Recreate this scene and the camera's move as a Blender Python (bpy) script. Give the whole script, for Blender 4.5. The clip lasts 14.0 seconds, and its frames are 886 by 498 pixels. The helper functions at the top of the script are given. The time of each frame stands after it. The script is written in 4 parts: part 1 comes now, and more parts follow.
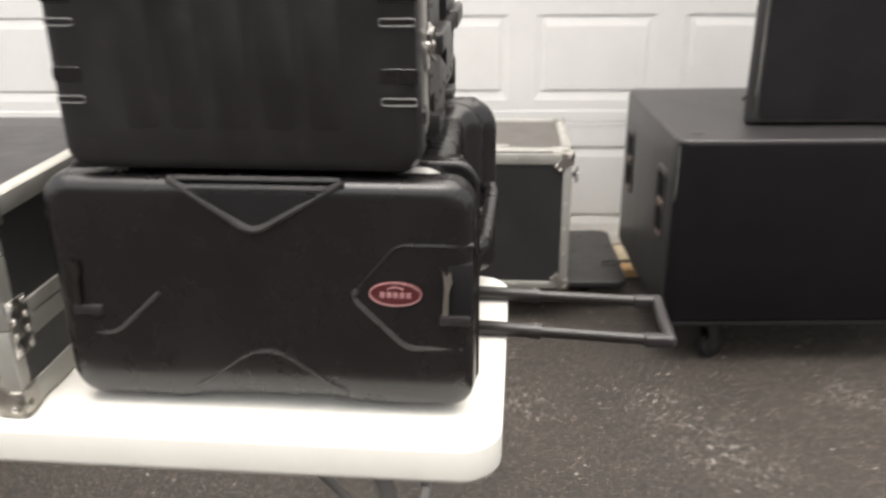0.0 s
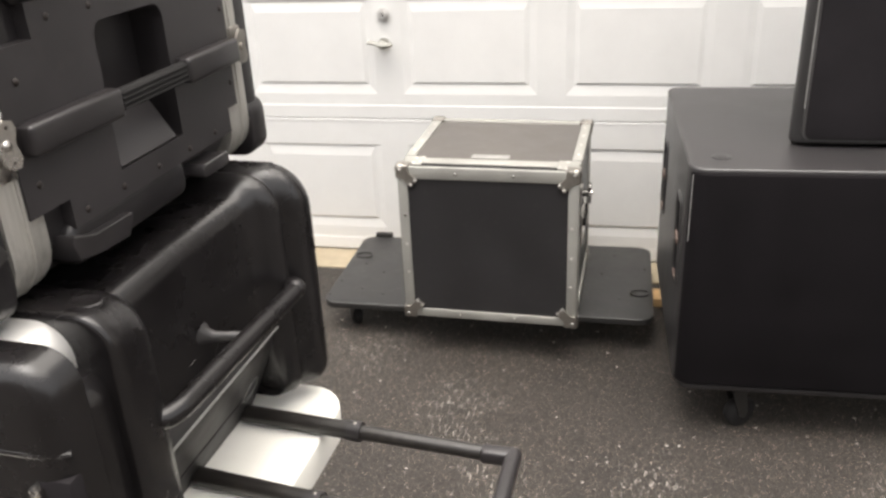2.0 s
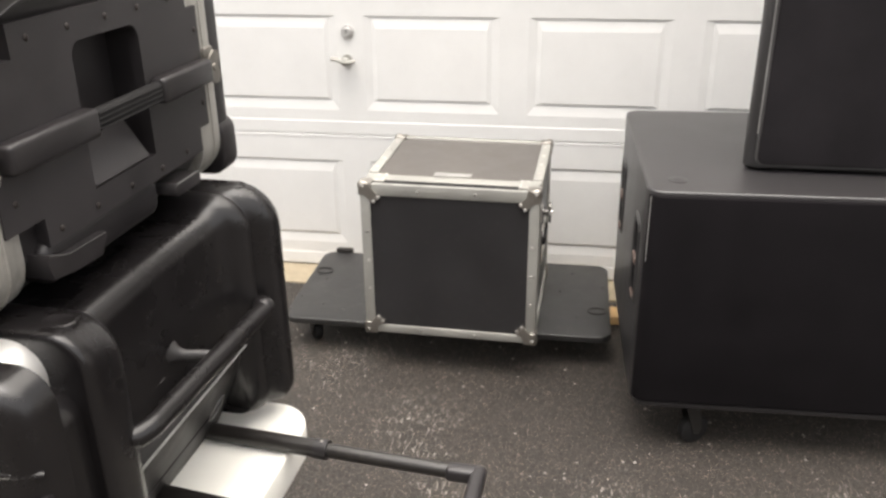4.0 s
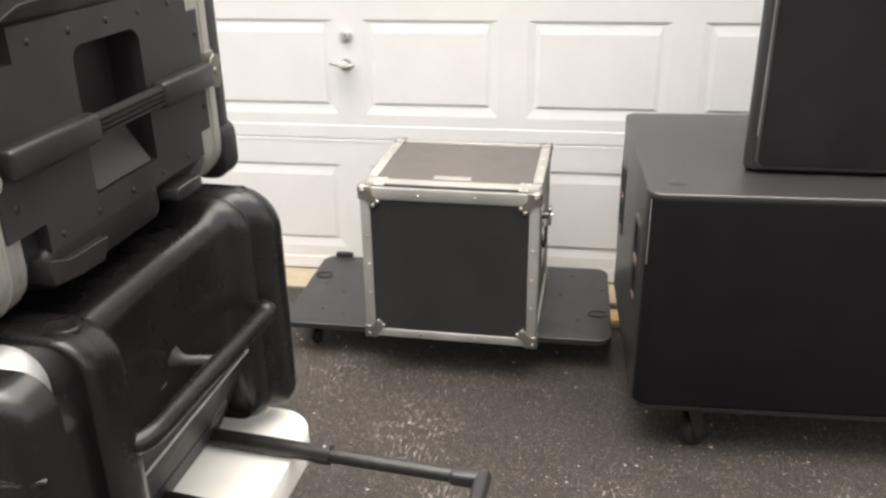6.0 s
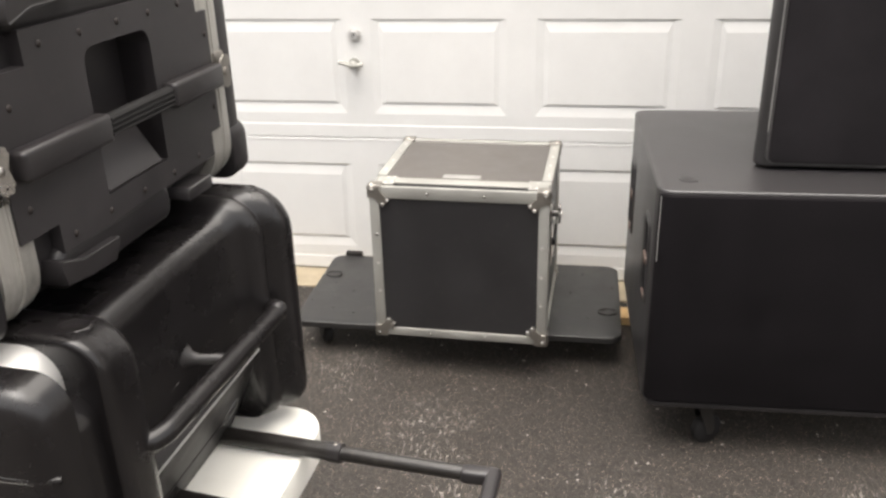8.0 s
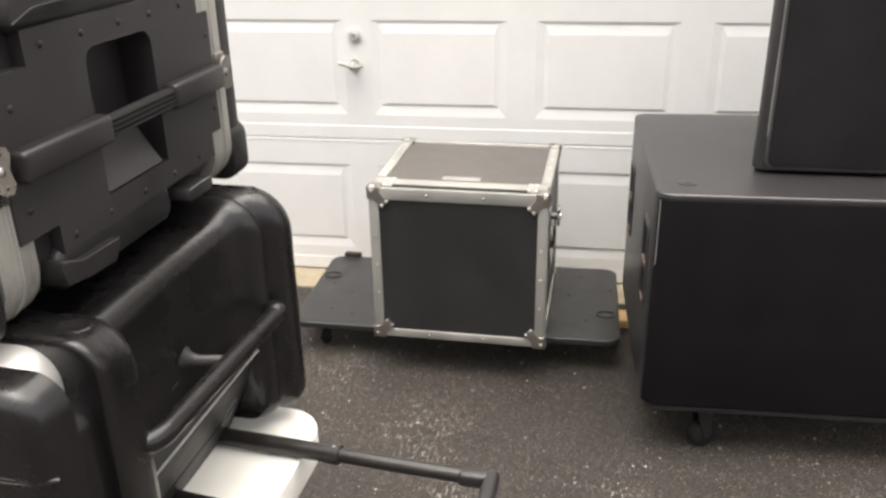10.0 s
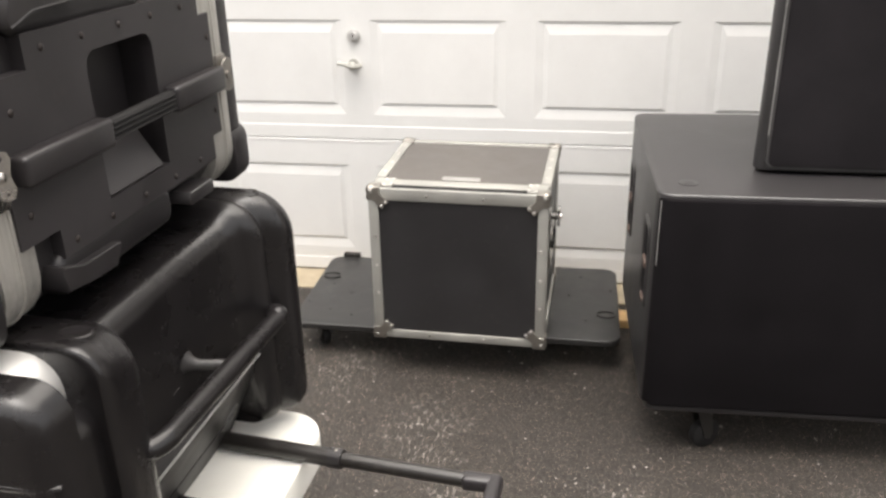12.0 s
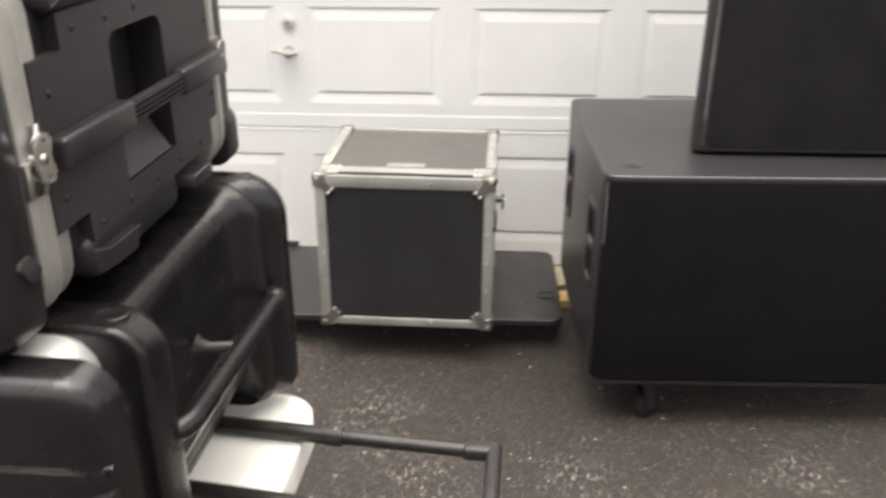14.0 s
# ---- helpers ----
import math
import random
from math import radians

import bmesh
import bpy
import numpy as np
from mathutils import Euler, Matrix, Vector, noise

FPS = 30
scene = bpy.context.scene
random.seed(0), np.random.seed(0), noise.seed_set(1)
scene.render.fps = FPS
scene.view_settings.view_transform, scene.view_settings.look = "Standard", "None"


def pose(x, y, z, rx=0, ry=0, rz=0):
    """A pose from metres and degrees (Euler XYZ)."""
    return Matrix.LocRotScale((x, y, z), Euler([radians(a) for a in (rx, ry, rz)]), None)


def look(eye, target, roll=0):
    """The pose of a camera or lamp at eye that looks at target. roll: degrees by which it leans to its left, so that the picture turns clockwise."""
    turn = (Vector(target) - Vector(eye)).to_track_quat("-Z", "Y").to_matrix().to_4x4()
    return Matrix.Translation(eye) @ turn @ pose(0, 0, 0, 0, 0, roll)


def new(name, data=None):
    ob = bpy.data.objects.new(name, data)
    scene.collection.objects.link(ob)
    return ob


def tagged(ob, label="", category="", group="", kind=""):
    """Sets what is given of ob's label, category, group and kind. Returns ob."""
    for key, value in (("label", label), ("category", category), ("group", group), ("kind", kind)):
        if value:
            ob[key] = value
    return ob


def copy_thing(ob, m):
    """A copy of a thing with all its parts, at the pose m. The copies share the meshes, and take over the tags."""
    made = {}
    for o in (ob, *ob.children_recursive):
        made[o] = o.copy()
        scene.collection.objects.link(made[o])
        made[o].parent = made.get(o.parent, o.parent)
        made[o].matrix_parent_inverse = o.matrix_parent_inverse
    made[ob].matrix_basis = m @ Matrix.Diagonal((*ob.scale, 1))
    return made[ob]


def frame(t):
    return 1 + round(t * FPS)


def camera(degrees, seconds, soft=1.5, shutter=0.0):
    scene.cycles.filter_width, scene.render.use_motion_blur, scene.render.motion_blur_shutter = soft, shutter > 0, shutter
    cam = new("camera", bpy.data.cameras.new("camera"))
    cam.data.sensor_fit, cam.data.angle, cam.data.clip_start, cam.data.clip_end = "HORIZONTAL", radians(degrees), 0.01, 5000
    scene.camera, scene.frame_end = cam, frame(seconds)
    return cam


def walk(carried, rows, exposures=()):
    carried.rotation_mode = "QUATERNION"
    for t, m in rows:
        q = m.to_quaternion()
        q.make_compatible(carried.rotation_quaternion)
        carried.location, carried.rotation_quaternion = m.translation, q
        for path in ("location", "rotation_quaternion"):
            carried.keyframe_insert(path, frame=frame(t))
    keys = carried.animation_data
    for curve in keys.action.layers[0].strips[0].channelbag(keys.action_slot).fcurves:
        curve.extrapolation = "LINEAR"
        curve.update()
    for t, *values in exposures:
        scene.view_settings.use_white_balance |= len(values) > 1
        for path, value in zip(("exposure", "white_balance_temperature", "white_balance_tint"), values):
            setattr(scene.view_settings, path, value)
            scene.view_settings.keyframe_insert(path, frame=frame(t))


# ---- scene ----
cam = camera(55.2, 14.0, soft=2.7, shutter=0.65)
PATH = [
    (0, (0.015, 0.213, 1.407), (-0.053, 2.064, 0.655), -0.6),
    (0.2, (0.097, 0.314, 1.418), (-0.062, 2.145, 0.630), -2.6),
    (0.5, (0.231, 0.438, 1.446), (0.055, 2.272, 0.669), -3.0),
    (0.7, (0.337, 0.516, 1.442), (0.107, 2.335, 0.641), -2.6),
    (1, (0.470, 0.646, 1.434), (0.122, 2.412, 0.561), -3.9),
    (1.2, (0.503, 0.687, 1.440), (0.115, 2.448, 0.576), -3.3),
    (1.5, (0.487, 0.717, 1.443), (0.095, 2.491, 0.608), -3.3),
    (1.8, (0.478, 0.719, 1.452), (0.047, 2.481, 0.609), -3.7),
    (2, (0.447, 0.720, 1.442), (0.060, 2.494, 0.603), -2.7),
    (2.5, (0.432, 0.714, 1.449), (0.060, 2.495, 0.618), -2.1),
    (3, (0.439, 0.698, 1.461), (0.152, 2.504, 0.651), -0.3),
    (5.5, (0.427, 0.713, 1.455), (0.133, 2.515, 0.640), -1.1),
    (6, (0.429, 0.706, 1.457), (0.145, 2.516, 0.653), -0.9),
    (6.5, (0.431, 0.700, 1.461), (0.141, 2.511, 0.662), -0.5),
    (7, (0.433, 0.702, 1.457), (0.135, 2.505, 0.645), -1.2),
    (7.5, (0.429, 0.703, 1.456), (0.124, 2.505, 0.645), -1.4),
    (8, (0.429, 0.704, 1.457), (0.123, 2.509, 0.651), -1.5),
    (10.5, (0.426, 0.704, 1.460), (0.124, 2.511, 0.656), -1.0),
    (11, (0.423, 0.703, 1.461), (0.110, 2.507, 0.655), -1.6),
    (11.5, (0.424, 0.708, 1.460), (0.123, 2.514, 0.656), -1.3),
    (12, (0.420, 0.711, 1.461), (0.123, 2.517, 0.655), -1.1),
    (12.5, (0.406, 0.711, 1.462), (0.115, 2.517, 0.653), -0.9),
    (13, (0.386, 0.702, 1.463), (0.127, 2.515, 0.659), -1.0),
    (13.5, (0.334, 0.682, 1.454), (0.103, 2.486, 0.621), -0.3),
    (13.7, (0.335, 0.660, 1.455), (0.132, 2.460, 0.606), -0.2),
    (14, (0.314, 0.666, 1.461), (0.228, 2.484, 0.631), 0.2),
]
EXPOSURES = [(0.0, 1.25, 6750, 11), (0.5, 1.34, 6750, 11), (1.2, 1.37, 6750, 11), (12.8, 1.36, 6750, 11), (14.0, 1.30, 6750, 11)]
walk(cam, [(t, look(eye, target, roll)) for t, eye, target, roll in PATH], EXPOSURES)

# ---- world, sun, exposure ----
world = bpy.data.worlds.new("overcast_sky")
scene.world = world
world.use_nodes = True
wn, wl = world.node_tree.nodes, world.node_tree.links
sky = wn.new("ShaderNodeTexSky")
sky.sky_type = "NISHITA"
sky.sun_disc = False
sky.sun_elevation = radians(75)
sky.sun_rotation = radians(200)
sky.dust_density = 4.0
sky.air_density = 1.0
pale = wn.new("ShaderNodeHueSaturation")
pale.inputs["Saturation"].default_value = 0.12
wl.new(sky.outputs[0], pale.inputs["Color"])
wl.new(pale.outputs[0], wn["Background"].inputs["Color"])
wn["Background"].inputs["Strength"].default_value = 0.15

sun = new("sun", bpy.data.lights.new("sun", "SUN"))
sun.data.energy = 2.2
sun.data.angle = radians(75)
sun.data.color = (1.0, 0.95, 0.88)
sun.matrix_world = look((0.35, 0.5, 5.2), (0, 0, 0))

# ---- materials ----


def shader(name, colour, rough=0.5, metal=0.0):
    m = bpy.data.materials.new(name)
    m.use_nodes = True
    b = m.node_tree.nodes["Principled BSDF"]
    b.inputs["Base Color"].default_value = (*colour, 1)
    b.inputs["Roughness"].default_value = rough
    b.inputs["Metallic"].default_value = metal
    return m, m.node_tree.nodes, m.node_tree.links, b


def place_of(n, l, scale):
    tc = n.new("ShaderNodeTexCoord")
    mp = n.new("ShaderNodeMapping")
    mp.inputs["Scale"].default_value = (scale, scale, scale) if not isinstance(scale, tuple) else scale
    l.new(tc.outputs["Object"], mp.inputs["Vector"])
    return mp.outputs["Vector"]


def noise_tex(n, l, vec, scale, detail=4.0, rough=0.6):
    t = n.new("ShaderNodeTexNoise")
    t.inputs["Scale"].default_value = scale
    t.inputs["Detail"].default_value = detail
    t.inputs["Roughness"].default_value = rough
    l.new(vec, t.inputs["Vector"])
    return t.outputs["Fac"]


def ramp(n, l, fac, stops):
    r = n.new("ShaderNodeValToRGB")
    e = r.color_ramp.elements
    while len(e) < len(stops):
        e.new(0.5)
    for k, (p, c) in enumerate(stops):
        e[k].position = p
        e[k].color = (*c, 1) if isinstance(c, tuple) else (c, c, c, 1)
    l.new(fac, r.inputs["Fac"])
    return r.outputs["Color"]


def mixed(n, l, fac, a, b, mode="MIX"):
    m = n.new("ShaderNodeMix")
    m.data_type = "RGBA"
    m.blend_type = mode
    for sock, v in ((m.inputs[0], fac), (m.inputs[6], a), (m.inputs[7], b)):
        if isinstance(v, (int, float)):
            sock.default_value = v
        elif isinstance(v, tuple):
            sock.default_value = (*v, 1)
        else:
            l.new(v, sock)
    return m.outputs[2]


def bumped(n, l, b, height, strength, dist):
    k = n.new("ShaderNodeBump")
    k.inputs["Strength"].default_value = strength
    k.inputs["Distance"].default_value = dist
    l.new(height, k.inputs["Height"])
    l.new(k.outputs[0], b.inputs["Normal"])


def worn(name, colour, rough, metal=0.0, gloss=0.5, grain=400.0, bump=0.15, dist=0.0006, spread=0.25, dirt=0.5, rough_spread=0.1, tint=None):
    """A surface with fine grain, broad stains and uneven gloss."""
    m, n, l, b = shader(name, colour, rough, metal)
    b.inputs["Specular IOR Level"].default_value = gloss
    v = place_of(n, l, 1.0)
    fine = noise_tex(n, l, v, grain, 3.0)
    broad = noise_tex(n, l, v, 7.0, 6.0, 0.65)
    low = tuple(c * (1 - spread) for c in colour)
    high = tuple(min(1.0, c * (1 + spread)) for c in colour)
    c1 = ramp(n, l, broad, [(0.32, low), (0.68, high)])
    stain = tint or tuple(c * 0.6 + 0.02 for c in colour)
    spot = ramp(n, l, noise_tex(n, l, v, 38.0, 6.0, 0.7), [(0.56, 0.0), (0.78, dirt)])
    l.new(mixed(n, l, spot, c1, stain), b.inputs["Base Color"])
    l.new(ramp(n, l, broad, [(0.3, max(0.03, rough - rough_spread)), (0.7, min(1.0, rough + rough_spread))]), b.inputs["Roughness"])
    bumped(n, l, b, fine, bump, dist)
    return m


ROTO = worn("moulded_black_plastic", (0.0090, 0.0080, 0.0084), 0.27, gloss=0.5, grain=520, bump=0.22, dist=0.0006, tint=(0.04, 0.038, 0.036), dirt=0.14, rough_spread=0.05)
ABS = worn("black_abs_plastic", (0.0195, 0.0174, 0.0184), 0.36, grain=700, bump=0.2, dist=0.0004, tint=(0.06, 0.055, 0.05), dirt=0.35)
PLATE = worn("black_textured_plate", (0.0255, 0.0228, 0.0242), 0.44, grain=900, bump=0.3, dist=0.0004, tint=(0.05, 0.045, 0.042), dirt=0.4)
HOUSING = worn("smooth_housing_plastic", (0.0150, 0.0136, 0.0140), 0.46, gloss=0.22, grain=600, bump=0.1, dist=0.0003, tint=(0.04, 0.037, 0.035), dirt=0.3)
RUBBER = worn("dark_rubber", (0.009, 0.0083, 0.0085), 0.7, gloss=0.3, grain=300, tint=(0.04, 0.037, 0.034))
CABINET = worn("textured_cabinet_paint", (0.0235, 0.0216, 0.0222), 0.38, gloss=0.8, grain=900, bump=0.14, dist=0.0006, spread=0.1, rough_spread=0.025, tint=(0.03, 0.028, 0.027), dirt=0.25)
GRILLE = worn("black_grille_foam", (0.0150, 0.0132, 0.0146), 0.8, gloss=0.15, grain=600, bump=0.4, dist=0.0008, dirt=0.2, tint=(0.02, 0.02, 0.019))
FOAM = worn("black_front_foam", (0.0074, 0.0063, 0.0072), 0.8, gloss=0.1, grain=600, bump=0.4, dist=0.0008, dirt=0.2, tint=(0.01, 0.01, 0.0095))
# paler than the moulding, for scuffs and for highlights on raised parts
RIDGE = worn("scuffed_highlit_ridge", (0.033, 0.031, 0.031), 0.40, grain=520, bump=0.2, dist=0.0005, tint=(0.08, 0.077, 0.072), dirt=0.4)
LID = worn("black_lid_plastic", (0.0127, 0.0113, 0.0123), 0.36, gloss=0.5, grain=600, bump=0.22, dist=0.0005, tint=(0.05, 0.047, 0.044), dirt=0.35)
LAMINATE = worn("black_laminate", (0.0185, 0.0175, 0.0187), 0.42, gloss=0.55, grain=800, bump=0.15, dist=0.0003, spread=0.1, tint=(0.05, 0.047, 0.044), dirt=0.4)
# dusty laminate, its base also lightened for the sheen of door and sky
DUSTY_SHEEN = worn("dusty_sheen_laminate", (0.080, 0.0715, 0.064), 0.45, gloss=0.8, grain=500, bump=0.15, dist=0.0003, spread=0.18, tint=(0.13, 0.115, 0.10), dirt=0.4)
BOARD = worn("black_painted_plywood", (0.0195, 0.019, 0.0186), 0.38, gloss=0.6, grain=260, bump=0.3, dist=0.0006, tint=(0.09, 0.085, 0.08), dirt=0.5)
ALU = worn("scuffed_aluminium", (0.415, 0.408, 0.378), 0.60, metal=0.72, grain=300, bump=0.15, dist=0.0003, spread=0.12, tint=(0.42, 0.39, 0.35), dirt=0.5)
STEEL = worn("zinc_plated_steel", (0.62, 0.6, 0.57), 0.28, metal=1.0, grain=200, bump=0.08, dist=0.0003, spread=0.12, tint=(0.36, 0.33, 0.3), dirt=0.4)
DULL_STEEL = worn("dull_grey_steel", (0.36, 0.34, 0.31), 0.45, metal=1.0, grain=200, bump=0.1, dist=0.0003, tint=(0.2, 0.18, 0.16), dirt=0.4)
DARK_METAL = worn("black_tube_metal", (0.014, 0.0123, 0.0112), 0.36, grain=500, bump=0.08, dist=0.0003, tint=(0.07, 0.06, 0.052), dirt=0.3)
DOOR = worn("white_door_paint", (0.755, 0.745, 0.725), 0.5, grain=160, bump=0.12, dist=0.0005, spread=0.025, tint=(0.7, 0.67, 0.62), dirt=0.25)
TABLE = worn("white_blow_moulded_plastic", (0.79, 0.775, 0.72), 0.55, grain=260, bump=0.3, dist=0.0005, spread=0.03, tint=(0.62, 0.59, 0.53), dirt=0.2)
WALL = worn("pale_wall_paint", (0.62, 0.6, 0.56), 0.8, grain=120, bump=0.3, dist=0.001, spread=0.05)
WALL_FAR = worn("unseen_dull_wall", (0.16, 0.15, 0.13), 0.85, grain=120, bump=0.3, dist=0.001, spread=0.15)
GREY_STEEL = worn("grey_enamelled_steel", (0.16, 0.155, 0.15), 0.45, grain=300, dirt=0.3)
CONCRETE = worn("tan_concrete", (0.30, 0.25, 0.175), 0.85, grain=200, bump=0.4, dist=0.001, spread=0.2, tint=(0.2, 0.16, 0.11), dirt=0.6)
WOOD_M = worn("raw_pine", (0.55, 0.36, 0.17), 0.65, grain=150, bump=0.3, dist=0.0008, spread=0.2, tint=(0.3, 0.17, 0.07), dirt=0.5)
SEAL = worn("grey_weather_seal", (0.12, 0.11, 0.1), 0.7)
RED = worn("red_badge_enamel", (0.072, 0.011, 0.013), 0.45, grain=300, spread=0.15, tint=(0.1, 0.015, 0.015))
BADGE_LINE = worn("pale_red_badge_print", (0.33, 0.17, 0.17), 0.45, grain=300, spread=0.1)
PALE_BADGE = worn("pale_badge_foil", (0.55, 0.6, 0.6), 0.35, grain=200, spread=0.15, tint=(0.35, 0.4, 0.4))
PAPER = worn("silver_label", (0.25, 0.243, 0.228), 0.5, grain=300)
DARK_STEEL = worn("darkened_latch_steel", (0.10, 0.095, 0.09), 0.4, metal=0.7, grain=200, bump=0.1, dist=0.0003, tint=(0.06, 0.055, 0.05), dirt=0.4)
SCREW = worn("browned_screw_head", (0.03, 0.024, 0.022), 0.4, metal=0.4, grain=300, tint=(0.1, 0.08, 0.06))
SLOT = worn("scuffed_slot_edge", (0.11, 0.108, 0.105), 0.45, grain=300)
# pale colour for edge highlights on the cabinets and for the scuffed housing rim
RIM = worn("scuff_and_highlight_edge", (0.26, 0.255, 0.245), 0.4, grain=300, dirt=0.5, tint=(0.08, 0.078, 0.075))
# black rim made greyer to carry the soft highlight along its edge
LIP = worn("highlight_grey_lip", (0.055, 0.053, 0.052), 0.36, grain=300, dirt=0.4, tint=(0.09, 0.088, 0.085))
VALANCE = worn("bright_satin_aluminium", (0.74, 0.73, 0.71), 0.42, metal=0.55, grain=200, bump=0.08, dist=0.0003, spread=0.08, tint=(0.5, 0.49, 0.47), dirt=0.4)
SATIN = worn("satin_chrome", (0.72, 0.71, 0.69), 0.40, metal=0.6, grain=200, bump=0.05, dist=0.0003, spread=0.12)
SALMON = worn("scuffed_tan_plastic", (0.10, 0.068, 0.055), 0.55, grain=200, spread=0.3)


def brushed_band():
    """Dull aluminium with grime drawn out up and down the band."""
    m, n, l, b = shader("grimy_brushed_aluminium", (0.45, 0.44, 0.41), 0.48, 0.8)
    v = place_of(n, l, 1.0)
    streak = noise_tex(n, l, place_of(n, l, (160.0, 160.0, 7.0)), 1.0, 6.0, 0.65)
    blot = noise_tex(n, l, v, 16.0, 6.0, 0.7)
    c = ramp(n, l, streak, [(0.30, (0.46, 0.445, 0.41)), (0.52, (0.54, 0.525, 0.49)), (0.75, (0.60, 0.585, 0.55))])
    c = mixed(n, l, ramp(n, l, blot, [(0.52, 0.0), (0.74, 0.5)]), c, (0.26, 0.25, 0.235))
    l.new(c, b.inputs["Base Color"])
    l.new(ramp(n, l, streak, [(0.3, 0.62), (0.7, 0.40)]), b.inputs["Roughness"])
    return m


BAND = brushed_band()


# spots where the sealing has flaked, with their radii
FLAKED = [(0.02, 2.73, 0.13), (0.06, 2.57, 0.11), (0.17, 2.43, 0.13), (-0.27, 2.98, 0.14), (0.57, 2.46, 0.12), (0.64, 2.32, 0.15), (0.70, 2.18, 0.16), (1.18, 2.50, 0.12)]


def asphalt():
    m, n, l, b = shader("worn_asphalt", (0.06, 0.055, 0.05), 0.8)
    v = place_of(n, l, 1.0)
    broad = noise_tex(n, l, v, 1.3, 6.0, 0.6)
    mid = noise_tex(n, l, v, 14.0, 6.0, 0.72)
    base = ramp(n, l, broad, [(0.32, (0.0205, 0.0173, 0.0147)), (0.68, (0.0305, 0.0259, 0.0219))])
    base = mixed(n, l, 0.75, base, ramp(n, l, mid, [(0.34, (0.72, 0.71, 0.70)), (0.66, (1.16, 1.14, 1.12))]), "MULTIPLY")
    # stones bedded in the tar, a few of them bare and pale
    vo = n.new("ShaderNodeTexVoronoi")
    vo.inputs["Scale"].default_value = 1.0
    l.new(place_of(n, l, (520.0, 300.0, 380.0)), vo.inputs["Vector"])
    cell = n.new("ShaderNodeSeparateColor")
    l.new(vo.outputs["Color"], cell.inputs[0])
    chip = ramp(n, l, cell.outputs[0], [(0.0, (0.62, 0.62, 0.62)), (0.74, (0.98, 0.96, 0.93)), (0.88, (2.0, 1.95, 1.88)), (0.955, (3.3, 3.2, 3.1)), (1.0, (15.0, 14.5, 13.8))])
    base = mixed(n, l, 0.8, base, chip, "MULTIPLY")
    # bare pale streaks where the sealing has flaked away
    st = noise_tex(n, l, place_of(n, l, (135.0, 30.0, 1.0)), 1.0, 8.0, 0.74)
    near = None
    for x, y, r in FLAKED:
        d = n.new("ShaderNodeVectorMath")
        d.operation = "DISTANCE"
        l.new(v, d.inputs[0])
        d.inputs[1].default_value = (x, y, 0)
        k = n.new("ShaderNodeMath")
        k.operation = "DIVIDE"
        l.new(d.outputs["Value"], k.inputs[0])
        k.inputs[1].default_value = r
        if near is not None:
            w = n.new("ShaderNodeMath")
            w.operation = "MINIMUM"
            l.new(near, w.inputs[0])
            l.new(k.outputs[0], w.inputs[1])
            k = w
        near = k.outputs[0]
    patch = n.new("ShaderNodeMath")
    patch.operation = "MULTIPLY_ADD"
    l.new(noise_tex(n, l, v, 9.0, 5.0, 0.7), patch.inputs[0])
    patch.inputs[1].default_value = 1.1
    half = n.new("ShaderNodeMath")
    half.operation = "MULTIPLY"
    l.new(near, half.inputs[0])
    half.inputs[1].default_value = 0.36
    l.new(half.outputs[0], patch.inputs[2])
    sm = n.new("ShaderNodeMath")
    sm.operation = "MULTIPLY"
    l.new(ramp(n, l, st, [(0.56, 0.0), (0.60, 1.0)]), sm.inputs[0])
    l.new(ramp(n, l, patch.outputs[0], [(0.0, 1.0), (0.55, 1.0), (0.95, 0.0)]), sm.inputs[1])
    base = mixed(n, l, sm.outputs[0], base, (0.40, 0.37, 0.33))
    l.new(base, b.inputs["Base Color"])
    l.new(ramp(n, l, cell.outputs[1], [(0.0, 0.42), (1.0, 0.85)]), b.inputs["Roughness"])
    h = n.new("ShaderNodeMath")
    h.operation = "ADD"
    l.new(vo.outputs["Distance"], h.inputs[0])
    l.new(mid, h.inputs[1])
    bumped(n, l, b, h.outputs[0], 0.6, 0.003)
    return m


ASPHALT = asphalt()
STONE = worn("pale_grit", (0.34, 0.32, 0.29), 0.7, grain=300, spread=0.4)

# ---- building helpers ----
BASE = {}


def finish(bm, angle=38):
    bmesh.ops.recalc_face_normals(bm, faces=bm.faces)
    for f in bm.faces:
        f.smooth = True
    lim = radians(angle)
    for e in bm.edges:
        e.smooth = len(e.link_faces) == 2 and e.calc_face_angle(0) < lim


def thing(name, x, y, z, label, category, group="", kind=""):
    ob = new(name)
    ob.empty_display_size = 0.05
    ob.location = (x, y, z)
    BASE[ob.name] = Vector((x, y, z))
    return tagged(ob, label, category, group, kind)


def part(name, bm, material, parent=None, label="", angle=38):
    """Links a bmesh, built in world metres, as one mesh under a thing or a part."""
    finish(bm, angle)
    base = BASE[parent.name] if parent else Vector((0, 0, 0))
    me = bpy.data.meshes.new(name)
    bm.to_mesh(me)
    bm.free()
    me.transform(Matrix.Translation(-base))
    me.materials.append(material)
    ob = new(name, me)
    ob.parent = parent
    BASE[ob.name] = base
    return tagged(ob, label)


def again(ob, shift):
    """The same mesh once more under the same parent, moved by shift."""
    c = ob.copy()
    scene.collection.objects.link(c)
    c.location = ob.location + Vector(shift)
    return c


